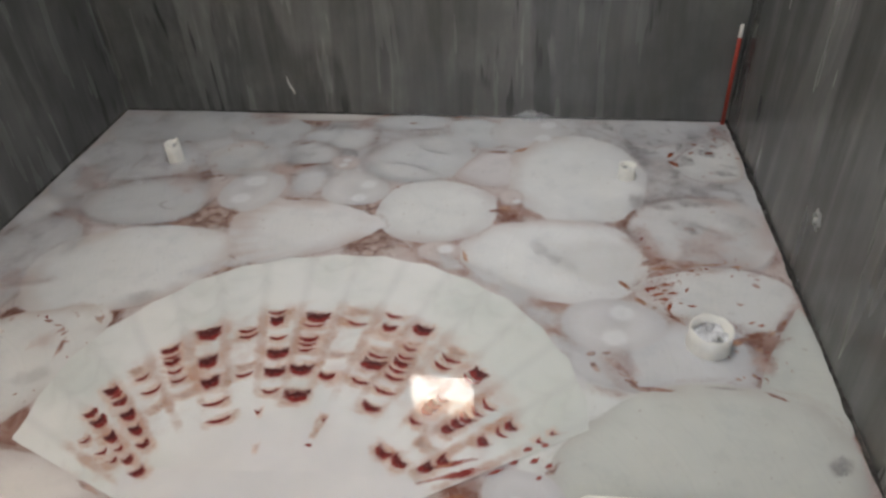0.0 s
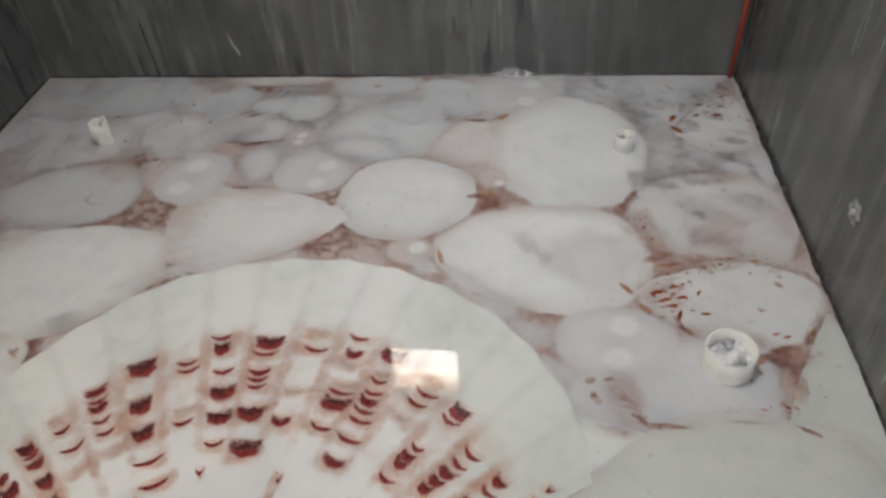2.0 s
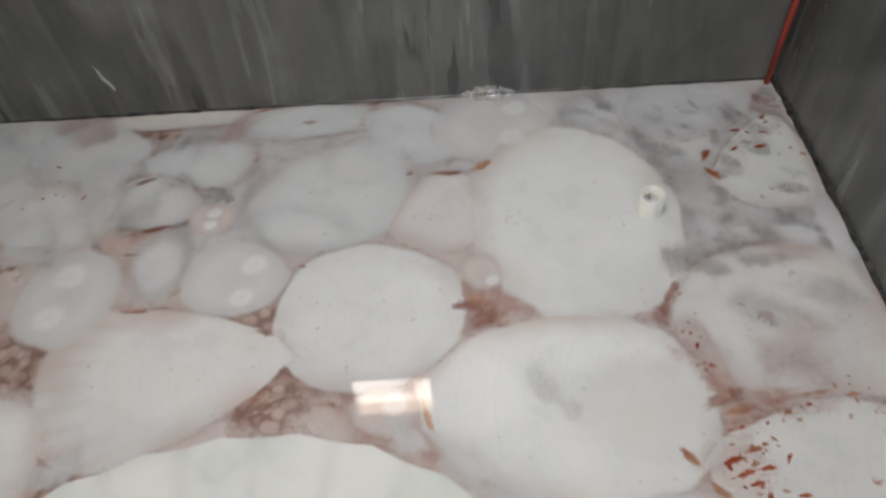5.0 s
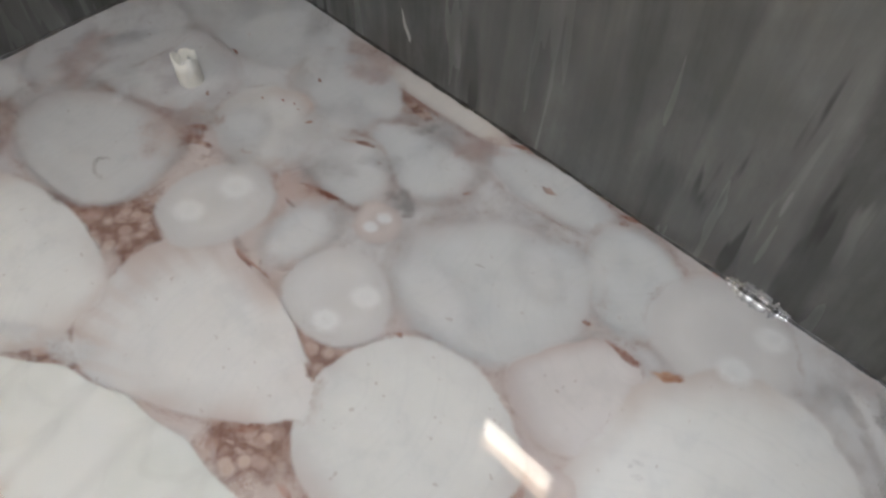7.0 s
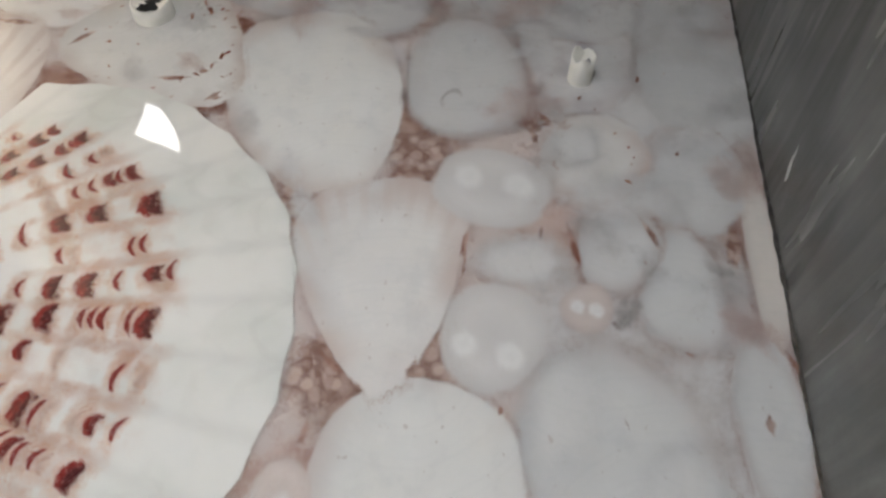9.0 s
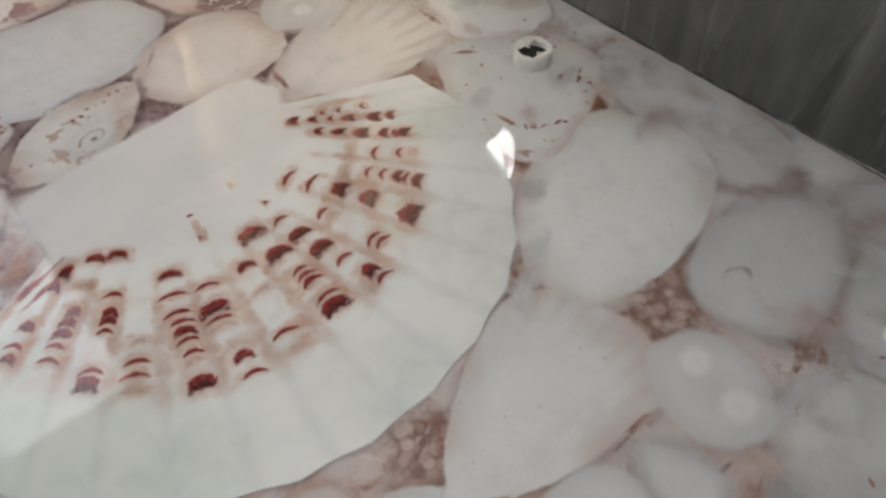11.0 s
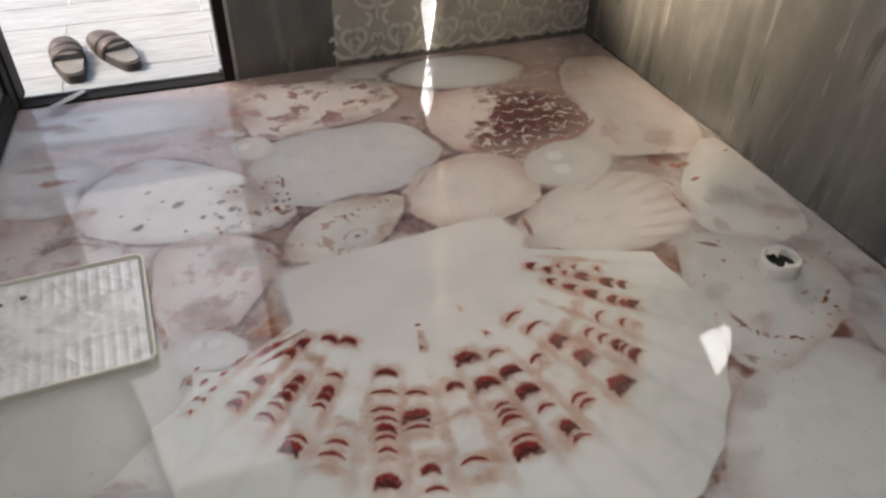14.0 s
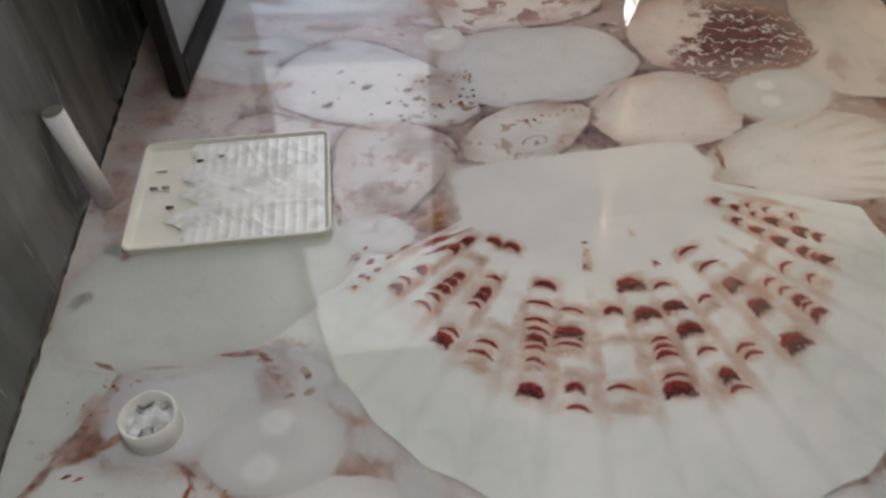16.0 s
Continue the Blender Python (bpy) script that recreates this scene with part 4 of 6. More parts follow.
# dark plum shadow in the narrow gaps of the southern shells
for x, y, a, b, k in ((-0.125, -1.735, 0.055, 0.012, 60), (-0.10, -1.60, 0.040, 0.016, 130), (-0.215, -1.80, 0.05, 0.014, 20), (-0.02, -1.70, 0.06, 0.010, 10), (-0.245, -1.925, 0.06, 0.014, 95), (-0.38, -1.76, 0.04, 0.012, 150), (0.10, -1.72, 0.06, 0.010, 170), (0.20, -1.70, 0.05, 0.014, 20), (0.35, -1.66, 0.12, 0.012, 5), (-0.27, -1.50, 0.030, 0.014, 100), (-0.20, -2.02, 0.05, 0.014, 160), (0.0, -2.035, 0.10, 0.010, 0)):
    printed("printed_shade", x, y, a, b, k, 0.1, 2.0, PLUM, uneven=0.3)

GLOOM = pearl_material("printed_soft_shadow", (0.29, 0.235, 0.225), (0.38, 0.32, 0.305), 0.0, 0.62)
EMBER = stain_material("printed_ember_drift", (0.36, 0.15, 0.075), (0.55, 0.36, 0.25), strength=0.9)


def crevices(mat, *rows):
    for x, y, a, b, k in rows:
        printed("printed_crevice", x, y, a, b, k, 0.15, 1.7, mat, uneven=0.35)


# dark crevices between the shells
crevices(RUST, (0.284, -0.216, 0.042, 0.008, -2), (0.218, -0.212, 0.009, 0.005, 11), (-0.236, -0.492, 0.03, 0.006, -2), (-0.252, -0.32, 0.055, 0.006, 15), (-0.342, -0.215, 0.025, 0.009, 77), (-0.081, -0.009, 0.027, 0.006, 25), (0.149, -0.008, 0.022, 0.006, 20), (0.036, -0.416, 0.009, 0.005, 4), (0.304, -0.002, 0.014, 0.006, -19), (-0.078, -0.154, 0.011, 0.005, 55), (-0.006, -0.658, 0.03, 0.008, 51), (0.096, -0.674, 0.022, 0.008, -4))
crevices(RUST, (-0.22, -0.489, 0.057, 0.004, 3), (-0.529, -0.376, 0.032, 0.008, 44), (0.64, -0.5, 0.034, 0.009, 52), (0.34, -0.509, 0.036, 0.008, 4), (0.696, -0.703, 0.036, 0.009, -20), (0.629, -1.075, 0.01, 0.006, 0), (-0.246, -0.488, 0.032, 0.004, -5), (0.859, -0.912, 0.026, 0.009, -134), (0.821, -0.928, 0.022, 0.008, -148), (0.707, -0.88, 0.033, 0.007, 137))
crevices(RUST, (0.692, -0.856, 0.026, 0.006, 114), (0.646, -1.07, 0.04, 0.004, -179), (0.86, -1.07, 0.026, 0.005, 152), (0.609, -1.06, 0.009, 0.003, -148), (0.597, -1.042, 0.011, 0.003, -164), (0.582, -1.022, 0.013, 0.003, -164), (0.57, -1.002, 0.012, 0.003, -169), (0.561, -0.984, 0.012, 0.003, -169), (0.604, -1.05, 0.026, 0.005, 124), (0.582, -1.013, 0.02, 0.005, 126), (0.418, -1.38, 0.045, 0.008, -170), (-0.31, -1.386, 0.042, 0.008, 156))
crevices(RUST, (-0.297, -1.481, 0.051, 0.009, 84), (-0.51, -0.977, 0.013, 0.007, 114), (-0.553, -1.08, 0.04, 0.008, 98), (0.393, -1.37, 0.052, 0.009, -173), (-0.652, -1.829, 0.049, 0.008, -135))
crevices(EMBER, (0.349, -0.203, 0.031, 0.011, 34), (0.324, -0.5, 0.02, 0.02, 57), (0.249, -0.703, 0.037, 0.008, -72), (0.314, -1.342, 0.028, 0.012, 179), (0.301, -1.361, 0.033, 0.014, -153))
crevices(SAND, (-0.276, -0.07, 0.041, 0.013, -2), (-0.532, -0.391, 0.039, 0.011, -7), (-0.428, -0.578, 0.026, 0.01, 43), (-0.267, -0.372, 0.025, 0.007, -4), (-0.01, -0.544, 0.022, 0.009, -15), (-0.515, -0.984, 0.019, 0.008, -36), (0.578, -1.018, 0.049, 0.009, -39), (0.863, -0.926, 0.05, 0.012, 7), (0.016, -0.672, 0.056, 0.008, 25), (0.536, -1.026, 0.019, 0.008, -63), (-0.296, -0.202, 0.052, 0.008, 27), (0.016, -0.054, 0.019, 0.008, 5))
crevices(SAND, (-0.487, -0.394, 0.037, 0.008, 19), (0.53, -0.99, 0.013, 0.009, -159), (0.46, -1.269, 0.027, 0.009, -128), (0.49, -1.395, 0.064, 0.008, 95), (0.257, -1.569, 0.073, 0.009, 120), (-0.679, -1.454, 0.068, 0.008, 89), (-0.651, -1.284, 0.034, 0.009, 142))
crevices(GLOOM, (-0.115, -0.258, 0.015, 0.0084, 45), (-0.553, -0.634, 0.042, 0.0112, 8), (-0.847, -0.602, 0.034, 0.0112, -30), (0.865, -0.918, 0.014, 0.0112, -148), (0.766, -1.058, 0.044, 0.0056, 178), (0.206, -1.708, 0.036, 0.0084, 165), (-0.132, -1.726, 0.056, 0.0084, -129), (-0.031, -1.572, 0.033, 0.0112, 88), (-0.266, -1.821, 0.056, 0.0098, 158), (0.122, -2.028, 0.067, 0.0084, 173), (-0.042, -2.038, 0.106, 0.0084, -170), (0.612, -1.716, 0.08, 0.0098, 152))
crevices(GLOOM, (0.484, -1.67, 0.066, 0.0098, 170), (0.32, -1.684, 0.031, 0.0112, 166), (0.246, -1.658, 0.03, 0.0112, -171))

# saw-toothed rust edge where the pale shell meets the scallop, and the rust that gathers round the wide pipe stub
crevices(RUST, (0.562, -0.985, 0.012, 0.006, 30), (0.577, -1.022, 0.014, 0.007, 150), (0.588, -1.041, 0.013, 0.006, 140), (0.598, -1.056, 0.012, 0.006, 150), (0.608, -1.068, 0.013, 0.006, 145), (0.620, -1.075, 0.016, 0.007, 170), (0.655, -1.074, 0.030, 0.004, 3))
crevices(EMBER, (0.811, -0.936, 0.020, 0.010, 30), (0.852, -0.915, 0.030, 0.012, 20), (0.882, -0.906, 0.020, 0.010, 50), (0.913, -0.872, 0.016, 0.006, 60), (0.852, -0.952, 0.014, 0.010, 90), (0.850, -0.982, 0.010, 0.014, 0))
crevices(EMBER, (0.606, -0.777, 0.020, 0.008, -50), (0.637, -0.826, 0.028, 0.008, -45), (0.660, -0.866, 0.022, 0.007, -50), (0.691, -0.711, 0.030, 0.010, 10), (0.746, -0.702, 0.032, 0.008, 12), (0.802, -0.690, 0.030, 0.006, 8), (0.854, -0.694, 0.020, 0.005, 0))
rng = random.Random(31)
for i in range(8):
    a = rng.uniform(0.006, 0.014)
    crevices((RUST, SAND, RUST, GLOOM)[i % 4], (rng.uniform(-0.78, 0.16), -0.012 - 0.36 * rng.random(), a, a * rng.uniform(0.25, 0.45), rng.uniform(-35, 35)))
for x, y, a in ((0.30, -0.775, 0.06), (0.37, -0.83, 0.06), (0.43, -0.89, 0.055), (0.47, -0.97, 0.05), (0.49, -1.06, 0.05), (0.22, -0.735, 0.05), (-0.28, -0.76, 0.05), (-0.36, -0.80, 0.04)):
    veil(VEIL, x, y, a, a * 0.6, -35 if x > 0 else 30)

# small printed marks: flecks, the squiggle, pits
FLECK = stain_material("printed_fleck", (0.24, 0.075, 0.045), (0.42, 0.20, 0.14), strength=0.9)
REDFLECK = stain_material("printed_red_fleck", (0.24, 0.040, 0.034), (0.40, 0.13, 0.10), strength=1.0)
EMBERFLECK = stain_material("printed_ember_fleck", (0.30, 0.070, 0.030), (0.45, 0.16, 0.09), strength=0.95)
BROWNFLECK = stain_material("printed_brown_fleck", (0.34, 0.17, 0.11), (0.52, 0.36, 0.28), strength=0.9)
PIT = stain_material("printed_pit", (0.15, 0.12, 0.12), (0.34, 0.28, 0.28), strength=0.8)
for x, y, a, k in ((0.761, -0.209, 0.030, 60), (0.766, -0.255, 0.034, -50), (0.819, -0.194, 0.018, 30), (0.866, -0.192, 0.019, 10), (0.831, -0.145, 0.016, 0), (0.881, -0.155, 0.016, 0), (0.659, -0.785, 0.024, 20), (0.696, -0.769, 0.024, 10), (0.675, -0.802, 0.028, 15), (0.705, -0.796, 0.022, 5), (0.736, -0.784, 0.014, 60), (0.694, -0.842, 0.020, 70), (0.741, -0.834, 0.016, 0), (0.686, -0.816, 0.022, 10), (0.851, -0.876, 0.014, 20), (0.868, -0.882, 0.014, 20), (-0.775, -1.579, 0.042, 12), (-0.772, -1.516, 0.026, 10), (-0.929, -1.602, 0.02, 0), (-0.815, -1.625, 0.018, 40), (-0.780, -1.078, 0.022, 30), (-0.756, -1.060, 0.024, 30), (-0.736, -1.093, 0.022, 10), (-0.625, -0.999, 0.016, 0), (-0.569, -1.034, 0.014, 60), (-0.595, -1.010, 0.016, 0), (-0.553, -1.056, 0.014, 0), (-0.791, -1.216, 0.03, 10)):
    printed("printed_fleck", x, y, a * 0.75, a * 0.25, k, 0.2, 2.0, EMBERFLECK if x > 0.6 else FLECK, uneven=0.5)
for x, y, a in ((0.428, -1.808, 0.020), (0.517, -1.743, 0.018), (0.490, -1.876, 0.012), (0.336, -1.786, 0.013), (0.313, -1.751, 0.016), (0.46, -1.83, 0.009), (0.38, -1.74, 0.010), (0.55, -1.80, 0.009), (0.35, -1.85, 0.009), (0.42, -1.70, 0.008), (0.30, -1.82, 0.010)):
    printed("printed_pit", x, y, a, a * 0.7, 40, 0.1, 2.0, PIT, uneven=0.3)

for x, y, a, b, k in ((-0.775, -1.578, 0.030, 0.009, 8), (-0.752, -1.585, 0.014, 0.008, 20), (-0.772, -1.514, 0.020, 0.006, 10), (-0.742, -1.640, 0.012, 0.004, 20), (-0.770, -1.650, 0.012, 0.004, 10)):
    printed("printed_fleck", x, y, a, b, k, 0.2, 2.0, EMBERFLECK, uneven=0.5)

for x, y, a, k in ((0.394, -0.331, 0.011, 10), (0.402, -0.349, 0.012, 25), (0.388, -0.342, 0.007, 80)):
    printed("printed_fleck", x, y, a, a * 0.4, k, 0.2, 2.0, MARBLE, uneven=0.4)

# rust stipple along the rims of the shells by the east wall and the north-west
rng = random.Random(23)


def stipple(x, y, a, b, rot, deg0, deg1, count, inner=0.72):
    for i in range(count):
        f = radians(rng.uniform(deg0, deg1))
        k = inner + (1.0 - inner) * rng.random() ** 0.6
        u, w = a * math.cos(f) * k, b * math.sin(f) * k
        c, s = math.cos(radians(rot)), math.sin(radians(rot))
        size = 0.003 + 0.006 * rng.random() ** 2
        printed("printed_fleck", x + u * c - w * s, y + u * s + w * c, size, size * rng.uniform(0.35, 0.7), rng.uniform(0, 180), 0.2, 2.0, (BROWNFLECK, REDFLECK, BROWNFLECK)[i % 3], uneven=0.4)


stipple(0.791, -0.570, 0.165, 0.148, 6, 130, 300, 34)
stipple(0.794, -0.808, 0.167, 0.104, 355, 90, 215, 34, 0.45)
stipple(0.871, -0.222, 0.117, 0.075, 249, 100, 260, 12, 0.4)
stipple(0.840, -1.000, 0.060, 0.050, 0, 0, 360, 18, 0.1)
stipple(-0.640, -1.110, 0.200, 0.150, 229, 0, 360, 22, 0.6)
stipple(-0.430, -0.286, 0.090, 0.075, 167, 0, 360, 5, 0.7)
stipple(-0.850, -1.20, 0.08, 0.10, 0, 0, 360, 12, 0.2)

# the squiggle on a grey shell: an open hook of darker print
bm = bmesh.new()
e = bm.verts.layers.float.new("edge")
rows = []
for i in range(25):
    f = radians(-60 + 250 * i / 24)
    rows.append([])
    for k in (-1.0, 0.0, 1.0):
        r = 0.022 + k * 0.005
        v = bm.verts.new((math.cos(f) * r * 1.2, math.sin(f) * r * 0.8, 0))
        v[e] = 0.55 * abs(k) + 0.3
        rows[-1].append(v)
for p, q in zip(rows, rows[1:]):
    bm.faces.new((p[0], p[1], q[1], q[0]))
    bm.faces.new((p[1], p[2], q[2], q[1]))
hook = part("printed_hook", bm, SLATE, floor)
hook.matrix_basis = pose(-0.553, -0.545, next_layer("other"), 0, 0, 170)

# the large scallop: fan and hinge
APEX = Vector((0.0, -1.50))
FAN0, FAN1, RIB = -69.0, 58.5, 8.1


def rim_at(deg):
    """The distance from the hinge to the scallop's rim, which is an ellipse."""
    dx, dy = math.sin(radians(deg)), math.cos(radians(deg))
    cx, cy, rx, ry = APEX.x - 0.003, APEX.y + 1.20, 0.528, 0.488
    a = (dx / rx) ** 2 + (dy / ry) ** 2
    b = 2 * (dx * cx / rx ** 2 + dy * cy / ry ** 2)
    c = (cx / rx) ** 2 + (cy / ry) ** 2 - 1
    return (-b + math.sqrt(max(0.0, b * b - 4 * a * c))) / (2 * a)


bm = bmesh.new()
edge, turn = (bm.verts.layers.float.new(n) for n in ("edge", "turn"))
prev = None
for i in range(181):
    deg = FAN0 + (FAN1 - FAN0) * i / 180
    k = (deg + 3.6) / RIB + 0.5
    reach = rim_at(deg) * (1 - 0.010 * abs(math.cos(math.pi * k)) + 0.010 * noise.noise(Vector((deg * 0.07, 3, 0))))
    row = []
    for s in (0.03, 0.25, 0.4, 0.5, 0.6, 0.7, 0.8, 0.9, 0.96, 1.0):
        v = bm.verts.new((math.sin(radians(deg)) * reach * s, math.cos(radians(deg)) * reach * s, 0))
        v[edge], v[turn] = s, k
        row.append(v)
    if prev:
        for p, q, r, t in zip(prev, prev[1:], row[1:], row):
            bm.faces.new((p, t, r, q))
    prev = row
fan = part("printed_scallop", bm, scallop_material(), floor, "cream printed scallop fan with maroon spots")
fan.matrix_basis = pose(APEX.x, APEX.y, next_layer("other"))
HINGE = scallop_material(hinge=True)
printed("printed_scallop_hinge", -0.002, -1.420, 0.268, 0.100, 184, 0.05, 7.0, HINGE, uneven=0.06)

# maroon spots, rib by rib: angle from north, then distance from the hinge, thickness and strength


RIB_WASH = stain_material("printed_buff_wash", (0.54, 0.28, 0.16), (0.68, 0.46, 0.34), strength=0.48)


def spots(deg, wide, *rows):
    bm = bmesh.new()
    edge, tone, inner, size = (bm.verts.layers.float.new(n) for n in ("edge", "tone", "inner", "size"))
    for k, (r, thick, strength) in enumerate(rows):
        a = radians(deg + 0.9 * math.sin(17.3 * r + deg))
        half = wide * (0.40 + 0.08 * math.sin(31 * r + deg))
        grid = []
        for j in range(13):
            q = -1 + j / 6
            row = []
            for i in (-1.0, -0.5, 0.0, 0.5, 1.0):
                body = thick * 0.60 * (1 - (0.30 if thick > 0.02 else 0.70) * q * q)
                ang = a + q * half / r
                far = r + 0.012 * q * q + i * body
                v = bm.verts.new((math.sin(ang) * far, math.cos(ang) * far, 0.000006 * k))
                v[edge], v[tone], v[inner], v[size] = max(abs(i), abs(q) ** 2), strength, i, min(1.0, max(0.15, (thick - 0.010) / 0.018))
                row.append(v)
            grid.append(row)
        for p, q in zip(grid, grid[1:]):
            for i in range(4):
                bm.faces.new((p[i], q[i], q[i + 1], p[i + 1]))
    ob = part("printed_rib_spots", bm, SPOT, fan)
    ob.matrix_basis = pose(0, 0, 0.0005)
    # buff wash that the spots sit in
    bm = bmesh.new()
    edge = bm.verts.layers.float.new("edge")
    for k, (r, thick, strength) in enumerate(rows):
        grid = []
        for j in range(7):
            q = -1 + j / 3
            row = []
            for i in (-1.0, -0.5, 0.0, 0.5, 1.0):
                ang = radians(deg) + q * wide * 0.66 / r
                far = r + 0.010 * q * q + i * (thick * 0.7 + 0.011)
                v = bm.verts.new((math.sin(ang) * far, math.cos(ang) * far, 0.000006 * k))
                v[edge] = max(abs(i), abs(q))
                row.append(v)
            grid.append(row)
        for p, q in zip(grid, grid[1:]):
            for i in range(4):
                bm.faces.new((p[i], q[i], q[i + 1], p[i + 1]))
    wash = part("printed_rib_wash", bm, RIB_WASH, fan)
    wash.matrix_basis = pose(0, 0, 0.0003)
    return ob


BIG, MED, THIN, PALE = (0.034, 1.0), (0.022, 0.95), (0.011, 0.9), (0.012, 0.4)
spots(-3.6, 0.066, (0.560, *BIG), (0.535, *THIN), (0.494, 0.016, 1), (0.479, *THIN), (0.464, *THIN), (0.41, *BIG), (0.345, *BIG))
spots(-12.0, 0.058, (0.555, *BIG), (0.580, *THIN), (0.501, *THIN), (0.456, *BIG), (0.406, 0.030, 1), (0.356, *THIN))
spots(-19.6, 0.056, (0.534, *THIN), (0.517, *THIN), (0.430, *PALE), (0.408, *THIN))
spots(-27.6, 0.062, (0.55, 0.042, 1), (0.467, 0.040, 1), (0.409, 0.036, 1), (0.353, *THIN), (0.308, *THIN))
spots(-35.0, 0.054, (0.537, *MED), (0.515, *THIN), (0.500, *MED), (0.470, *THIN), (0.443, *THIN), (0.40, *PALE))
spots(-43.2, 0.044, (0.49, *THIN), (0.444, *THIN), (0.515, *PALE), (0.40, *PALE))
spots(-50.4, 0.036, (0.494, *BIG), (0.458, *MED), (0.415, *BIG), (0.371, *BIG), (0.33, *MED), (0.478, *THIN))
spots(-56.6, 0.034, (0.471, *MED), (0.439, *BIG), (0.389, *BIG), (0.319, *MED), (0.282, *MED), (0.355, *THIN))
spots(-61.0, 0.026, (0.372, *THIN), (0.42, *THIN), (0.34, *THIN))
spots(4.4, 0.060, (0.549, *THIN), (0.585, *PALE), (0.457, *PALE), (0.398, *MED))
spots(12.9, 0.060, (0.554, *MED), (0.589, *THIN), (0.530, *PALE), (0.487, *PALE), (0.472, *THIN), (0.449, *BIG), (0.400, *THIN))
spots(20.2, 0.060, (0.571, *BIG), (0.530, *PALE), (0.514, *THIN), (0.489, *THIN), (0.472, *MED), (0.453, *THIN), (0.434, *THIN), (0.396, *THIN), (0.353, *MED))
spots(28.8, 0.054, (0.529, *THIN), (0.505, *THIN), (0.555, *PALE), (0.470, *PALE))
spots(35.6, 0.046, (0.533, *BIG), (0.511, *THIN), (0.441, *THIN), (0.421, *MED), (0.406, *MED), (0.372, *THIN), (0.288, *MED))
spots(43.0, 0.044, (0.490, *THIN), (0.465, *THIN), (0.443, *MED), (0.422, *MED), (0.402, *MED), (0.295, *MED), (0.350, *PALE))
spots(50.2, 0.036, (0.494, *MED), (0.470, *THIN), (0.435, *MED), (0.357, *MED), (0.326, *BIG))
spots(56.0, 0.020, (0.52, *THIN), (0.55, *THIN))
spots(8.6, 0.016, (0.267, *PALE), (0.298, *THIN))
spots(-14.0, 0.016, (0.309, *THIN), (0.228, *PALE))
# slanting stripes at the fan's east end, and loose flecks beyond them
for x, y, a, b, k in ((0.300, -1.296, 0.072, 0.0085, 20), (0.286, -1.277, 0.058, 0.007, 19), (0.365, -1.284, 0.020, 0.005, 30), (0.431, -1.254, 0.011, 0.006, 40), (0.447, -1.221, 0.010, 0.006, 40), (0.455, -1.262, 0.010, 0.005, 40), (0.418, -1.232, 0.011, 0.006, 35), (0.395, -1.262, 0.012, 0.006, 30), (0.163, -1.265, 0.009, 0.006, 60), (0.186, -1.266, 0.009, 0.006, 50), (0.037, -1.262, 0.007, 0.004, 0), (0.438, -1.288, 0.008, 0.005, 40)):
    printed("printed_fleck", x, y, a, b, k, 0.1, 2.0, REDFLECK, uneven=0.25)

# the snail shell's eye: a spiral of darker print round a pale whorl, and a row of spots along its rim
WHORL = pearl_material("printed_whorl", (0.70, 0.69, 0.67), (0.62, 0.57, 0.53), 0.45, 0.9)
printed("printed_whorl", 0.070, -1.567, 0.066, 0.044, 24, 0, 2.0, WHORL)
printed("printed_pit", 0.072, -1.562, 0.007, 0.006, 0, 0, 2.0, PIT)
bm = bmesh.new()
e = bm.verts.layers.float.new("edge")
rows = []
for i in range(31):
    f = radians(20 + 330 * i / 30)
    rows.append([])
    for k in (-1.0, 0.0, 1.0):
        r = 0.010 + 0.018 * i / 30 + k * 0.0035
        v = bm.verts.new((math.cos(f) * r * 1.2, math.sin(f) * r * 0.8, 0))
        v[e] = 0.45 * abs(k) + 0.40
        rows[-1].append(v)
for p, q in zip(rows, rows[1:]):
    bm.faces.new((p[0], p[1], q[1], q[0]))
    bm.faces.new((p[1], p[2], q[2], q[1]))
whorl = part("printed_spiral", bm, ROSE, floor)
whorl.matrix_basis = pose(0.070, -1.565, next_layer("other"), 0, 0, 20)
for i in range(11):
    printed("printed_spot", 0.135 - 0.018 * i, -1.628 - 0.0042 * i + 0.006 * math.sin(i * 2.1), 0.006 + 0.003 * math.sin(i * 5.0), 0.005, 30 * i, 0, 2.0, BROWNFLECK, uneven=0.3)

# pits thicken towards one end of the pitted shell
rng = random.Random(5)
for i in range(52):
    u = rng.random() ** 1.6
    x, y = 0.185 + 0.17 * u, -1.86 + 0.17 * rng.random() + 0.03 * u
    a = 0.004 + 0.006 * rng.random()
    printed("printed_pit", x, y, a, a * 0.75, 300 * rng.random(), 0.1, 2.0, (FLECK, BROWNFLECK, PIT, BROWNFLECK)[i % 4], uneven=0.3)

# ---- doorway, patterned panel, window, terrace ----
PAVING, nt, bsdf = material("pale_wood_tile")
v = coords(nt, (1.2, 9.0, 1.0))
grain, tone = noise_of(nt, v, 7.0, 5.0, 0.6), noise_of(nt, coords(nt), 2.5)
col = ramp(nt, grain, (0.32, (0.17, 0.177, 0.180)), (0.55, (0.27, 0.281, 0.288)), (0.72, (0.33, 0.343, 0.352)))
nt.links.new(mix(nt, calc(nt, "MULTIPLY", tone, 0.5), col, (0.24, 0.248, 0.252)), bsdf.inputs["Base Color"])
bsdf.inputs["Roughness"].default_value = 0.6
BLOCK = plain("white_stucco", (0.72, 0.71, 0.69), 0.85, vary=0.05)
SILVER = plain("worn_aluminium", (0.45, 0.44, 0.42), 0.4, 0.8, vary=0.2)
LEAF = plain("grey_door_panel", (0.24, 0.24, 0.235), 0.12, vary=0.12, scale=12)

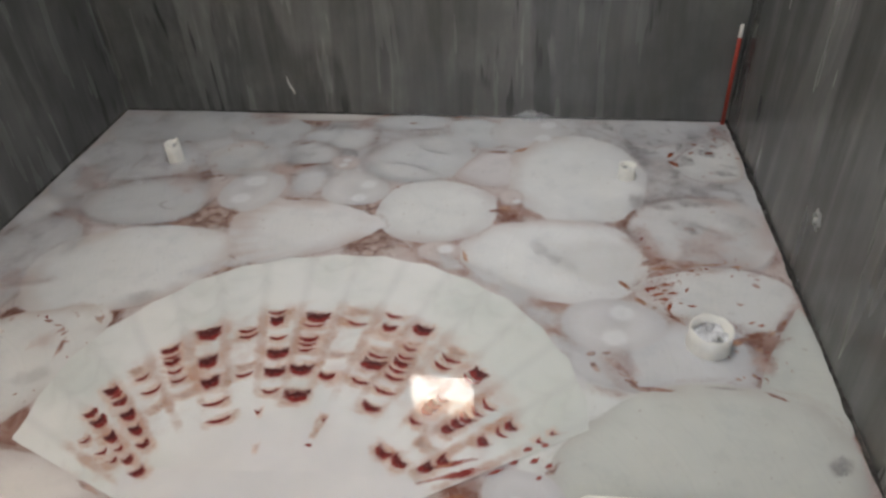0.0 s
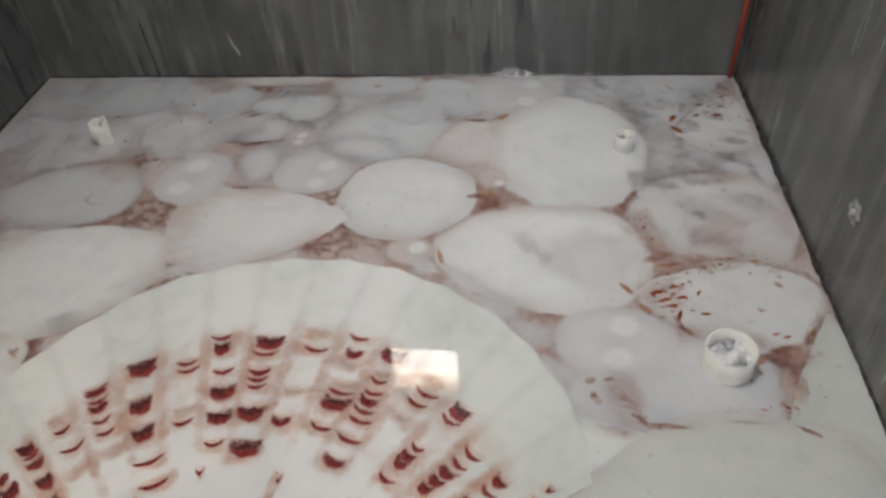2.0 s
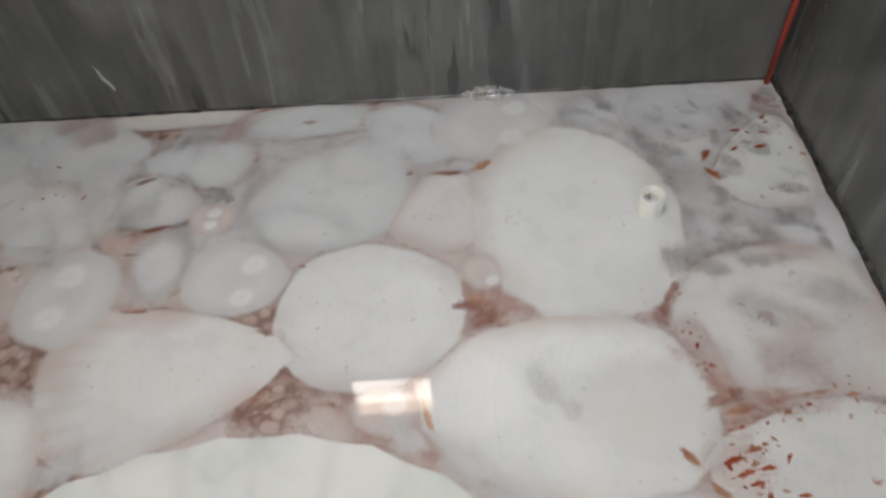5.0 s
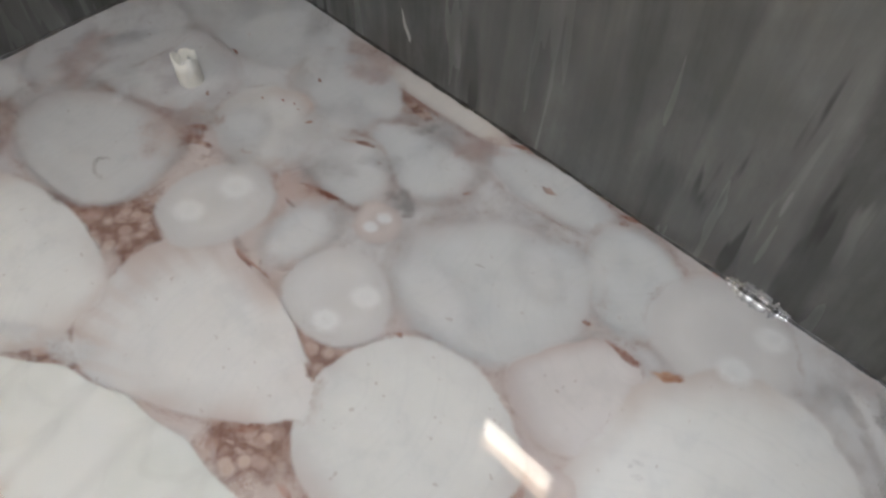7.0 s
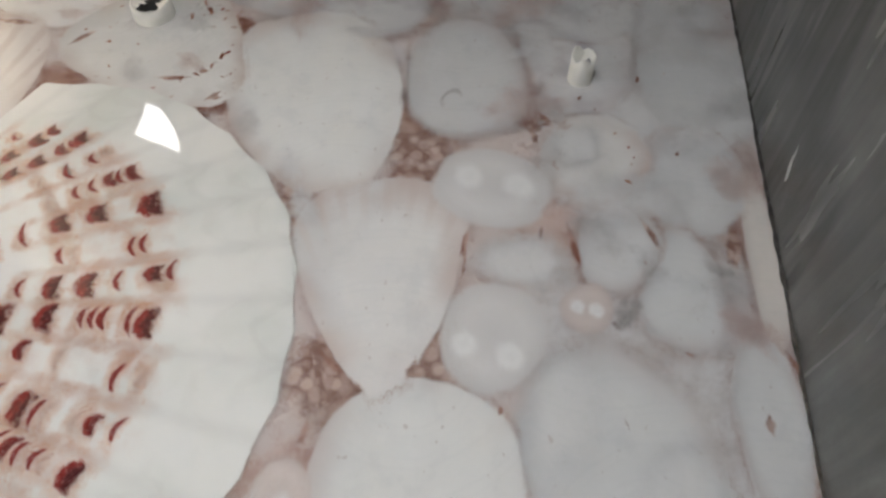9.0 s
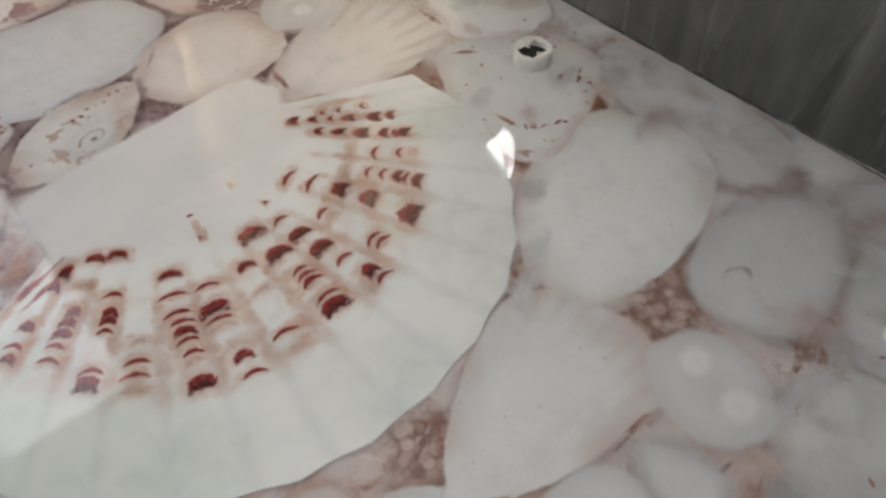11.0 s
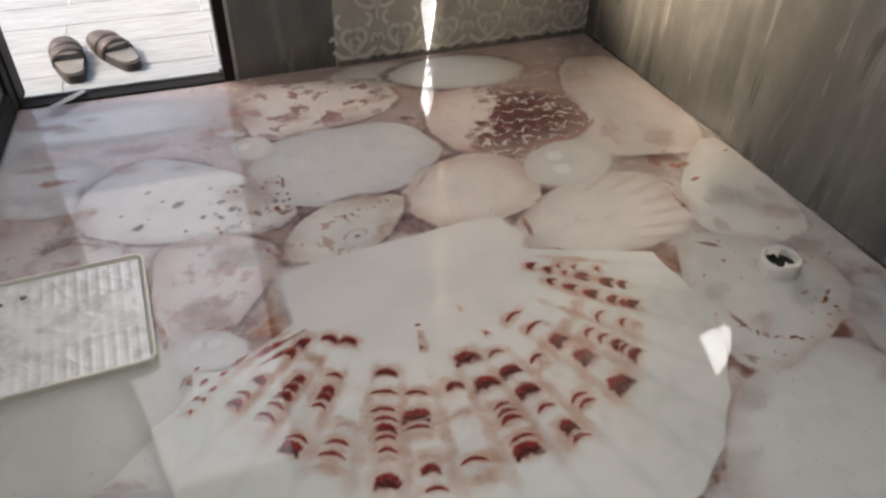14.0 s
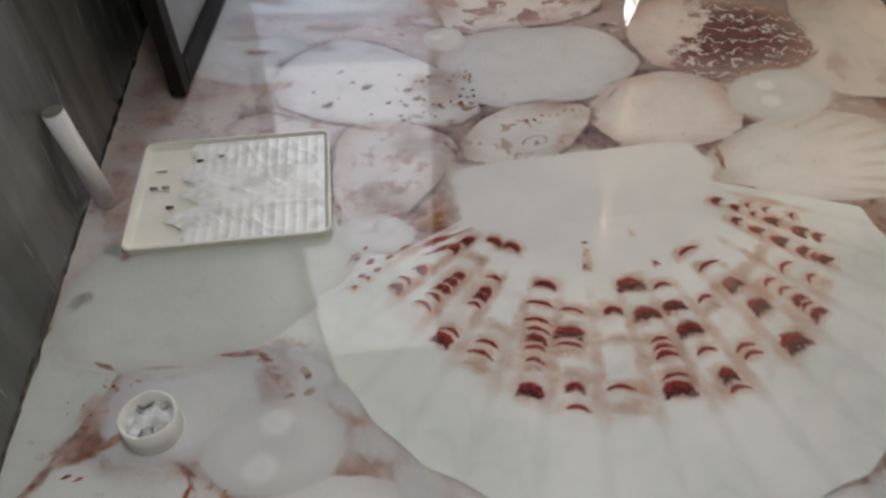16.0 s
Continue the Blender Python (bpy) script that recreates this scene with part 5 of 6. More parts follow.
terrace = mesh_object("terrace", box(-3.5, -9.0, -0.20, 4.5, S0 - 0.056, -0.034), BLOCK)
tagged(terrace, "pale terrace with wood-look paving outside the door", "floor", kind="structure")
tagged(mesh_object("ground", box(-60, -60, -0.5, 60, 60, -0.21), plain("dry_earth", (0.28, 0.25, 0.21), 0.95, scale=3)), "dry open ground round the house", "ground", kind="structure")

door_1 = thing("door_1", (DX0, S0, 0), "inward-opened door with dark bronze aluminium frame", "door", kind="structure")
W = DX1 - DX0
part("jamb", box(0.0, -0.10, 0.0, 0.030, 0.006, DZ, 0.003), DARK, door_1, "dark bronze jamb")
part("jamb", box(W - 0.030, -0.10, 0.0, W, 0.006, DZ, 0.003), DARK, door_1, "dark bronze jamb")
part("head", box(0.030, -0.10, DZ - 0.03, W - 0.030, 0.006, DZ, 0.003), DARK, door_1)
part("edge_trim", box(-0.010, 0.001, 0.0, 0.0, 0.010, DZ, 0.002), SILVER, door_1, "worn bare aluminium trim")
part("threshold", box(0.030, -0.045, -0.05, W - 0.030, 0.004, 0.006, 0.002), DARK, door_1, "scuffed dark threshold strip")
part("threshold_rail", box(0.030, -0.056, -0.05, W - 0.030, -0.044, 0.012, 0.002), SILVER, door_1, "bare metal rail")
part("hinge_pin", box(0.012, -0.060, 0.006, 0.040, -0.035, 0.028, 0.006), SILVER, door_1)
TAPE = plain("pale_tape", (0.42, 0.41, 0.38), 0.5, vary=0.12)
tape = part("tape", box(-0.062, -0.011, 0.0, 0.062, 0.011, 0.0025, 0.001), TAPE, door_1, "torn strip of pale tape")
tape.matrix_basis = pose(0.455, 0.006, 0.0125, 0, 0, 44)
leaf = part("leaf", box(-0.006, 0.02, 0.03, 0.006, 0.57, 1.95), LEAF, door_1, "glossy grey door panel")
leaf.matrix_basis = pose(W - 0.008, 0.004, 0, 0, 0, -4.6)
for name, dims in (("stile", (0.0, 0.55)), ("stile", (0.55, 0.60))):
    y0, y1 = (0.0, 0.05) if dims[0] == 0 else dims
    part(name, box(-0.017, y0, 0.012, 0.017, y1, 1.97, 0.003), DARK, leaf, "dark bronze stile")
part("rail", box(-0.017, 0.05, 0.012, 0.017, 0.55, 0.075, 0.003), DARK, leaf, "dark bronze rail")
part("rail", box(-0.017, 0.05, 1.90, 0.017, 0.55, 1.97, 0.003), DARK, leaf, "dark bronze rail")

# patterned film beside the pier, parted by a slit that lets the sun in
panel = thing("patterned_panel", (0, S0, 0), "grey film panel with silver heart motifs, parted by a slit", "wall panel", kind="structure")


def slit(z, side):
    """The slit widens from the floor and closes again at knee height."""
    return -0.388 + side * (0.002 + 0.024 * min(1.0, max(0.0, z / 0.17))) * (1 - min(1.0, max(0.0, (z - 0.17) / 0.06)))


for side, far in ((1, PX), (-1, W0)):
    bm = bmesh.new()
    rows = []
    for i in range(54):
        z = 2.12 * i / 53
        xs = (slit(z, side), far)
        rows.append([[bm.verts.new((x, y, z)) for x in xs] for y in (0.0, -0.012)])
    for p, q in zip(rows, rows[1:]):
        bm.faces.new((p[0][0], p[0][1], q[0][1], q[0][0]))
        bm.faces.new((p[1][1], p[1][0], q[1][0], q[1][1]))
        bm.faces.new((p[1][0], p[0][0], q[0][0], q[1][0]))
        bm.faces.new((p[0][1], p[1][1], q[1][1], q[0][1]))
    bmesh.ops.recalc_face_normals(bm, faces=bm.faces[:])
    part("film", bm, FILM, panel)


def ribbon(bm, points, width, y):
    """A flat band along points of the panel's plane."""
    prev = None
    for k, (x, z) in enumerate(points):
        a, b = points[max(0, k - 1)], points[min(len(points) - 1, k + 1)]
        d = math.hypot(b[0] - a[0], b[1] - a[1]) or 1
        nx, nz = -(b[1] - a[1]) / d * width / 2, (b[0] - a[0]) / d * width / 2
        pair = (bm.verts.new((x + nx, y, z + nz)), bm.verts.new((x - nx, y, z - nz)))
        if prev:
            bm.faces.new((prev[0], pair[0], pair[1], prev[1]))
        prev = pair


bm = bmesh.new()
PITCH_X, PITCH_Z = 0.148, 0.150
for row in range(14):
    for col in range(7):
        cx = -0.15 - col * PITCH_X - (PITCH_X / 2 if row % 2 else 0)
        cz = 0.075 + row * PITCH_Z
        if cx < W0 + 0.06 or abs(cx + 0.385) < 0.06:
            continue
        heart = []
        for i in range(29):
            f = math.pi + 2 * math.pi * i / 28
            heart.append((cx + 0.0024 * 16 * math.sin(f) ** 3, cz + 0.0028 * (13 * math.cos(f) - 5 * math.cos(2 * f) - 2 * math.cos(3 * f) - math.cos(4 * f))))
        ribbon(bm, heart, 0.014, 0.0015)
        ribbon(bm, [(cx + 0.016 * math.sin(radians(a)) * (1 - a / 420), cz - 0.006 + 0.016 * math.cos(radians(a))) for a in range(-150, 151, 20)], 0.010, 0.0015)
        ribbon(bm, [(cx, cz - 0.050 - 0.040 * u) for u in [k / 4 for k in range(5)]], 0.008, 0.0019)
        for s in (-1, 1):
            ribbon(bm, [(cx + s * (0.006 + 0.060 * u), cz - 0.048 + 0.052 * u * u - 0.030 * u) for u in [k / 10 for k in range(11)]], 0.013, 0.0023)
            ribbon(bm, [(cx + s * (0.040 + 0.014 * math.sin(3.1 * u)), cz + 0.040 + 0.045 * u) for u in [k / 8 for k in range(9)]], 0.012, 0.0023)
            ribbon(bm, [(cx + s * (0.052 + 0.022 * u), cz - 0.010 + 0.026 * math.sin(2.6 * u)) for u in [k / 6 for k in range(7)]], 0.010, 0.0019)
tagged(part("heart_motifs", bm, MOTIF, panel, "silver heart and scroll motifs"), kind="stuff")
# torn mortar along the foot of the film
bm = bmesh.new()
rows = []
for i in range(120):
    x = PX - 0.002 - (PX - W0 - 0.004) * i / 119
    h = 0.010 + 0.022 * max(0.0, noise.noise(Vector((x * 40, 1, 0))) + 0.25)
    rows.append([bm.verts.new((x, 0.0008, h)), bm.verts.new((x, 0.004, h * 0.8)), bm.verts.new((x, 0.010, 0.001))])
for p, q in zip(rows, rows[1:]):
    for i in (0, 1):
        bm.faces.new((p[i], p[i + 1], q[i + 1], q[i]))
part("torn_edge", bm, plain("dark_mortar", (0.13, 0.12, 0.11), 0.6, vary=0.6, scale=120, relief=0.002), panel, "ragged dark mortar edge")

# small high window in the north wall
window_1 = thing("window_1", (WX0, 0.0, WZ0), "small high window with pale frame and warm light", "window", kind="structure")
ww, wh = WX1 - WX0, WZ1 - WZ0
for name, b in (("frame", (0, 0.016, 0, ww, 0.06, 0.012)), ("frame", (0, 0.016, wh - 0.012, ww, 0.06, wh)), ("frame", (0, 0.016, 0.012, 0.012, 0.06, wh - 0.012)), ("frame", (ww - 0.012, 0.016, 0.012, ww, 0.06, wh - 0.012))):
    part(name, box(*b, 0.002), WHITE, window_1)

# ---- trims: the bead of resin and grout at the foot of the walls ----
BEAD = plain("dark_grout_bead", (0.055, 0.052, 0.048), 0.22, vary=0.7, scale=70, relief=0.002)


def bead(name, a, b, size, label):
    bm = bmesh.new()
    a, b = Vector((*a, 0)), Vector((*b, 0))
    along = (b - a).normalized()
    inward = Vector((-along.y, along.x, 0))
    n = int((b - a).length / 0.012)
    rows = []
    for i in range(n + 1):
        p = a + (b - a) * i / n
        w = size * (0.55 + 0.9 * abs(noise.noise(p * 17 + Vector((size * 900, 0, 0)))) + 0.25 * noise.noise(p * 60))
        rows.append([bm.verts.new(p + inward * q + Vector((0, 0, h))) for q, h in ((-0.001, w * 1.1), (w * 0.35, w * 0.8), (w * 0.8, w * 0.35), (w, 0.0))])
    for p, q in zip(rows, rows[1:]):
        for i in range(3):
            bm.faces.new((p[i], p[i + 1], q[i + 1], q[i]))
    bmesh.ops.recalc_face_normals(bm, faces=bm.faces[:])
    for f in bm.faces:
        f.smooth = True
    tagged(mesh_object(name, bm, BEAD), label, "trim", kind="structure")


bead("trim_north", (E0, 0), (W0, 0), 0.006, "thin dark grout bead at the wall foot")
bead("trim_west", (W0, 0), (W0, S0), 0.007, "thin dark grout bead at the wall foot")
bead("trim_east", (E1, S0), (E0, 0), 0.008, "thin dark grout bead at the wall foot")

# ---- things on the floor ----
RAG = plain("grey_rag", (0.80, 0.80, 0.78), 0.9, vary=0.5, scale=60, relief=0.004)
DEEP = plain("hollow_shade", (0.03, 0.03, 0.028), 0.8)


def stub(label, place, radius, height, wall, ragged, group, torn=0.0, plug=True, lean=0.0, jags=1.7):
    """A cut plastic pipe standing out of the floor, with a ragged rim, stuffed with rag or capped with torn plastic."""
    ob = thing("pipe_stub", place, label, "pipe", group)
    bm = bmesh.new()
    n = 44
    rings = [[], [], [], [], []]
    for i in range(n):
        f = 2 * math.pi * i / n
        c, s = math.cos(f), math.sin(f)
        k = noise.noise(Vector((c * jags + place[0] * 9, s * jags, place[1] * 5)))
        top = height + ragged * k + lean * c
        for ring, (r, z) in zip(rings, ((radius * 1.03, -0.004), (radius * (1 + 0.01 * k), height * 0.4), (radius, top), (radius - wall, top - 0.001), (radius - wall * 1.1, 0.004))):
            ring.append(bm.verts.new((c * r, s * r, z)))
    for p, q in zip(rings, rings[1:]):
        for i in range(n):
            bm.faces.new((p[i], p[(i + 1) % n], q[(i + 1) % n], q[i]))
    bmesh.ops.bevel(bm, geom=[e for e in bm.edges if all(v in rings[2] or v in rings[3] for v in e.verts)], offset=wall * 0.22, segments=2, affect="EDGES")
    for f in bm.faces:
        f.smooth = True
    part("pipe", bm, WHITE, ob)
    if plug:
        bm = bmesh.new()
        made = bmesh.ops.create_icosphere(bm, subdivisions=4, radius=(radius - wall) * 0.98)
        for v in made["verts"]:
            k = noise.noise(v.co * 55 + Vector((place[0] * 30, 0, 0))) + 0.5 * noise.noise(v.co * 120)
            v.co.z = max(0.0, height * 0.50 + v.co.z * 0.22) + k * radius * 0.20
            v.co.x *= 0.96
        for f in bm.faces:
            f.smooth = True
        part("rag_plug", bm, RAG, ob, "crumpled grey rag")
        for i in range(5 if radius > 0.03 else 2):
            bm = bmesh.new()
            f = 1.1 + 1.25 * i + 0.7 * math.sin(i * 4.1 + place[0] * 9)
            rows = []
            for a in range(7):
                u = a / 6
                r = (radius - wall) * (0.88 - (0.50 + 0.22 * math.sin(i * 1.9)) * u)
                w = radius * (0.24 + 0.12 * math.sin(i * 2.7)) * (1 - 0.6 * u)
                z = height * (0.58 + 0.26 * math.sin(math.pi * u) * (0.6 + 0.3 * math.sin(i * 2.3)))
                side = Vector((-math.sin(f), math.cos(f), 0))
                mid = Vector((math.cos(f) * r, math.sin(f) * r, z))
                rows.append([bm.verts.new(mid + side * w * q + Vector((0, 0, 0.004 * noise.noise(Vector((u * 5, q * 3, i * 4.0)))))) for q in (-1, -0.4, 0.4, 1)])
            for p, q in zip(rows, rows[1:]):
                for k in range(3):
                    bm.faces.new((p[k], p[k + 1], q[k + 1], q[k]))
            made = bmesh.ops.solidify(bm, geom=bm.faces[:], thickness=0.0012)
            for g in bm.faces:
                g.smooth = True
            part("rag_flap", bm, RAG if i % 2 else WHITE, ob, "torn pale flap of rag")
    if torn:
        bm = bmesh.new()
        outer, inner = [], []
        for i in range(n):
            f = 2 * math.pi * i / n
            c, s = math.cos(f), math.sin(f)
            k = noise.noise(Vector((c * 2.6, s * 2.6, 7.7)))
            outer.append(bm.verts.new((c * (radius - wall * 0.4), s * (radius - wall * 0.4), height * 0.96)))
            r = radius * (torn * (1.2 * abs(c) + 0.42 * abs(s)) + 0.16 * k)
            inner.append(bm.verts.new((c * r, s * r, height * (0.86 + 0.25 * k))))
        for i in range(n):
            bm.faces.new((outer[i], outer[(i + 1) % n], inner[(i + 1) % n], inner[i]))
        part("torn_cap", bm, WHITE, ob, "torn cream cap")
        # a near-black disc stands in for the shade down the pipe
        bm = bmesh.new()
        bmesh.ops.create_circle(bm, cap_ends=True, segments=24, radius=radius - wall)
        bmesh.ops.translate(bm, verts=bm.verts[:], vec=(0, 0, height * 0.45))
        part("hollow", bm, DEEP, ob, "near-black disc for the shade inside")
    return ob


PIPES = "pipe stubs in the floor"
stub("wide cut white plastic pipe stub stuffed with grey rag", (0.757, -0.946, 0), 0.042, 0.045, 0.0055, 0.006, PIPES)
stub("short narrow white plastic pipe stub near the wall", (0.636, -0.330, 0), 0.0225, 0.040, 0.006, 0.003, PIPES, plug=True)
stub("tall narrow white pipe stub with broken rim", (-0.640, -0.313, 0), 0.0225, 0.060, 0.0035, 0.013, PIPES, plug=True, jags=2.2)
stub("low cream pipe stub with torn cap", (-0.732, -1.170, 0), 0.040, 0.034, 0.006, 0.006, PIPES, torn=0.62, plug=False)

# white tube leaning on the east wall
tube = thing("plastic_tube", (0.940, -1.462, 0), "white plastic tube leaning against the grey wall", "tube")
bm = bmesh.new()
bmesh.ops.create_cone(bm, cap_ends=True, segments=32, radius1=0.0195, radius2=0.0195, depth=0.218)
bmesh.ops.bevel(bm, geom=[e for e in bm.edges if abs(e.verts[0].co.z - e.verts[1].co.z) < 1e-4], offset=0.002, segments=2, affect="EDGES")
bmesh.ops.translate(bm, verts=bm.verts[:], vec=(0, 0, 0.109))
for f in bm.faces:
    f.smooth = len(f.verts) == 4
body = part("tube_body", bm, plain("white_tube", (0.80, 0.80, 0.78), 0.5, vary=0.05), tube)
bm = bmesh.new()
bmesh.ops.create_circle(bm, cap_ends=True, segments=28, radius=0.0185)
bmesh.ops.translate(bm, verts=bm.verts[:], vec=(0, 0, 0.2192))
part("tube_end", bm, plain("grey_tube_end", (0.20, 0.19, 0.16), 0.8, vary=0.3), tube, "grey-brown open end")
tube.matrix_basis = pose(0.9425, -1.463, 0.0022) @ pose(0, 0, 0, 0, 5.4, 0)

# red stick with a white tip in the corner
stick = thing("red_stick", (0.930, -0.014, 0), "thin red rod with white tip standing in the corner", "rod")
for name, z0, z1, mat, r in (("rod", 0.0, 0.262, plain("red_plastic", (0.34, 0.035, 0.018), 0.4, vary=0.15), 0.0058), ("tip", 0.262, 0.298, WHITE, 0.0052)):
    bm = bmesh.new()
    bmesh.ops.create_cone(bm, cap_ends=True, segments=16, radius1=r, radius2=r * 0.92, depth=z1 - z0)
    bmesh.ops.translate(bm, verts=bm.verts[:], vec=(0, 0, (z0 + z1) / 2))
    for f in bm.faces:
        f.smooth = len(f.verts) == 4
    part(name, bm, mat, stick, "white plastic tip" if name == "tip" else "")

# small outlet in the east wall
outlet = thing("wall_outlet", (east(-0.745), -0.745, 0.170), "small round pipe outlet set in the grey wall", "outlet")
bm = bmesh.new()
ring = []
for i in range(24):
    f = 2 * math.pi * i / 24
    k = 1 + 0.16 * math.cos(6 * f) + 0.30 * noise.noise(Vector((math.cos(f) * 2, math.sin(f) * 2, 5)))
    ring.append([bm.verts.new((x, math.cos(f) * r * k, math.sin(f) * r * k)) for x, r in ((0.001, 0.021), (-0.003, 0.016), (-0.002, 0.010), (0.006, 0.009))])
for p, q in zip(ring, ring[1:] + ring[:1]):
    for i in range(3):
        bm.faces.new((p[i], p[i + 1], q[i + 1], q[i]))
bmesh.ops.recalc_face_normals(bm, faces=bm.faces[:])
part("collar", bm, plain("grey_cement", (0.33, 0.33, 0.31), 0.5, vary=0.5, scale=90, relief=0.002), outlet, "ragged cement collar")
bm = bmesh.new()
bmesh.ops.create_uvsphere(bm, u_segments=16, v_segments=10, radius=0.0068)
part("plug", bm, plain("pale_plug", (0.50, 0.50, 0.47), 0.3), outlet, "pale plastic plug")

# paint tray with a crinkled plastic liner
TRAY = plain("cream_plastic", (0.88, 0.865, 0.77), 0.35, vary=0.05, scale=18)
tray = thing("paint_tray", (0.696, -1.472, 0.0), "shallow cream plastic paint tray with crinkled clear liner", "paint tray", turn=1.8)
HX, HY = 0.190, 0.155


def rounded(hx, hy, r, z):
    pts = []
    for k, (sx, sy) in enumerate(((1, 1), (-1, 1), (-1, -1), (1, -1))):
        for i in range(7):
            f = radians(90 * k + 15 * i)
            pts.append((sx * (hx - r) + r * math.cos(f), sy * (hy - r) + r * math.sin(f), z))
    return pts


def lathe_rim(loops, cap_low, cap_top):
    bm = bmesh.new()
    made = [[bm.verts.new(p) for p in rounded(*l)] for l in loops]
    n = len(made[0])
    for p, q in zip(made, made[1:]):
        for i in range(n):
            bm.faces.new((p[i], p[(i + 1) % n], q[(i + 1) % n], q[i]))
    if cap_low:
        bm.faces.new(made[0][::-1])
    if cap_top:
        bm.faces.new(made[-1])
    bmesh.ops.recalc_face_normals(bm, faces=bm.faces[:])
    return bm


part("basin", lathe_rim([(HX - 0.001, HY - 0.001, 0.018, 0.0), (HX + 0.0005, HY + 0.0005, 0.019, 0.015), (HX - 0.004, HY - 0.004, 0.015, 0.016), (HX - 0.007, HY - 0.007, 0.013, 0.011), (HX - 0.011, HY - 0.011, 0.010, 0.004)], True, True), TRAY, tray)
part("rim", lathe_rim([(HX - 0.004, HY - 0.004, 0.016, 0.0155), (HX + 0.001, HY + 0.001, 0.020, 0.0150), (HX + 0.002, HY + 0.002, 0.021, 0.0175), (HX, HY, 0.019, 0.0195), (HX - 0.003, HY - 0.003, 0.017, 0.0195), (HX - 0.005, HY - 0.005, 0.015, 0.0165)], False, False), TRAY, tray, "rolled cream rim")
for i in range(12):
    x = -0.166 + i * 0.0205
    for y0, y1 in ((-0.132, -0.058), (0.058, 0.132)):
        part("rib", box(x, y0, 0.003, x + 0.007, y1, 0.0125, 0.0022), TRAY, tray)
bm = bmesh.new()
grid = []
for i in range(91):
    row = []
    for j in range(73):
        x, y = -0.180 + (0.272 + 0.010 * math.sin(j * 0.35) + 0.040 * noise.noise(Vector((j * 0.10, 6, 0))) + 0.012 * noise.noise(Vector((j * 0.45, 9, 0)))) * i / 90, -0.146 + 0.292 * j / 72
        k = noise.noise(Vector((x * 34, y * 9, 1))) + 0.55 * noise.noise(Vector((x * 70, y * 38, 2))) + 0.5 * abs(noise.noise(Vector((x * 15, y * 60, 3))))
        fold = 0.0009 * max(0.0, 1 - 9 * abs(noise.noise(Vector((x * 11 + y * 6, y * 17, 8)))))
        ridge = 0.0010 * max(0.0, math.sin((x + 0.1695) * 2 * math.pi / 0.0205 + 0.5)) * (1 if abs(y) > 0.055 else 0.2)
        row.append(bm.verts.new((x, y, 0.0130 + 0.0004 * k + ridge + fold)))
    grid.append(row)
for p, q in zip(grid, grid[1:]):
    for j in range(72):
        bm.faces.new((p[j], q[j], q[j + 1], p[j + 1]))
for f in bm.faces:
    f.smooth = True
m, nt, bsdf = material("crinkled_clear_film")
bsdf.inputs["Base Color"].default_value = (0.95, 0.95, 0.93, 1)
bsdf.inputs["Roughness"].default_value = 0.16
nt.links.new(calc(nt, "MULTIPLY_ADD", smooth(nt, noise_of(nt, coords(nt), 30.0, 4.0), 0.3, 0.6), 0.25, 0.75), bsdf.inputs["Alpha"])
bump(nt, bsdf, noise_of(nt, coords(nt), 90.0, 3.0), 0.15, 0.001)
part("liner", bm, m, tray, "crinkled clear plastic film")
SMUDGE = plain("dark_smudge", (0.05, 0.048, 0.04), 0.7)
GREASE = plain("grey_smudge", (0.22, 0.21, 0.17), 0.7)
for x, y, a, mat in ((0.075, -0.088, 0.0085, SMUDGE), (0.032, -0.098, 0.0075, GREASE), (0.118, 0.048, 0.009, SMUDGE), (0.157, -0.012, 0.009, GREASE), (0.134, -0.012, 0.009, GREASE), (0.146, -0.062, 0.012, GREASE)):
    bm = bmesh.new()
    bmesh.ops.create_icosphere(bm, subdivisions=2, radius=a)
    for v in bm.verts:
        k = 1 + 0.6 * noise.noise(v.co * 200)
        v.co = (v.co.x * k, v.co.y * (0.25 if a > 0.010 else 0.6) * k, v.co.z * 0.12)
    bmesh.ops.translate(bm, verts=bm.verts[:], vec=(x, y, 0.0160))
    part("smudge", bm, mat, tray, "dark dirt smudge" if mat is SMUDGE else "grey dirt smudge")

# a ripple of hardened clear resin where the floor meets the north wall, and a drip of it higher up
GLAZE, nt, bsdf = material("clear_hardened_resin")
clear, shine, join = nt.nodes.new("ShaderNodeBsdfTransparent"), node(nt, "ShaderNodeBsdfGlossy", Roughness=0.03), nt.nodes.new("ShaderNodeMixShader")
join.inputs["Fac"].default_value = 0.38
nt.links.new(clear.outputs["BSDF"], join.inputs[1])
nt.links.new(shine.outputs["BSDF"], join.inputs[2])
nt.links.new(join.outputs["Shader"], nt.nodes["Material Output"].inputs["Surface"])
fillet = thing("resin_fillet", (0.375, 0.0, 0.0), "clear glossy wavy fillet of hardened resin at the wall foot", "resin")
bm = bmesh.new()
rows = []
for i in range(161):
    x = -0.06 + 0.12 * i / 160
    wave = noise.noise(Vector((x * 75, 3, 0))) + 0.8 * noise.noise(Vector((x * 170, 8, 0)))
    R = 0.020 * max(0.03, 1 - (x / 0.06) ** 2) * (1 + 0.55 * wave)
    rows.append([bm.verts.new((x, -R + R * math.cos(a) - 0.0004, 0.0021 + R - R * math.sin(a))) for a in [math.pi / 2 * k / 12 for k in range(13)]])
for p, q in zip(rows, rows[1:]):
    for k in range(12):
        bm.faces.new((p[k], p[k + 1], q[k + 1], q[k]))
bmesh.ops.recalc_face_normals(bm, faces=bm.faces[:])
for f in bm.faces:
    f.smooth = True
part("fillet", bm, GLAZE, fillet)
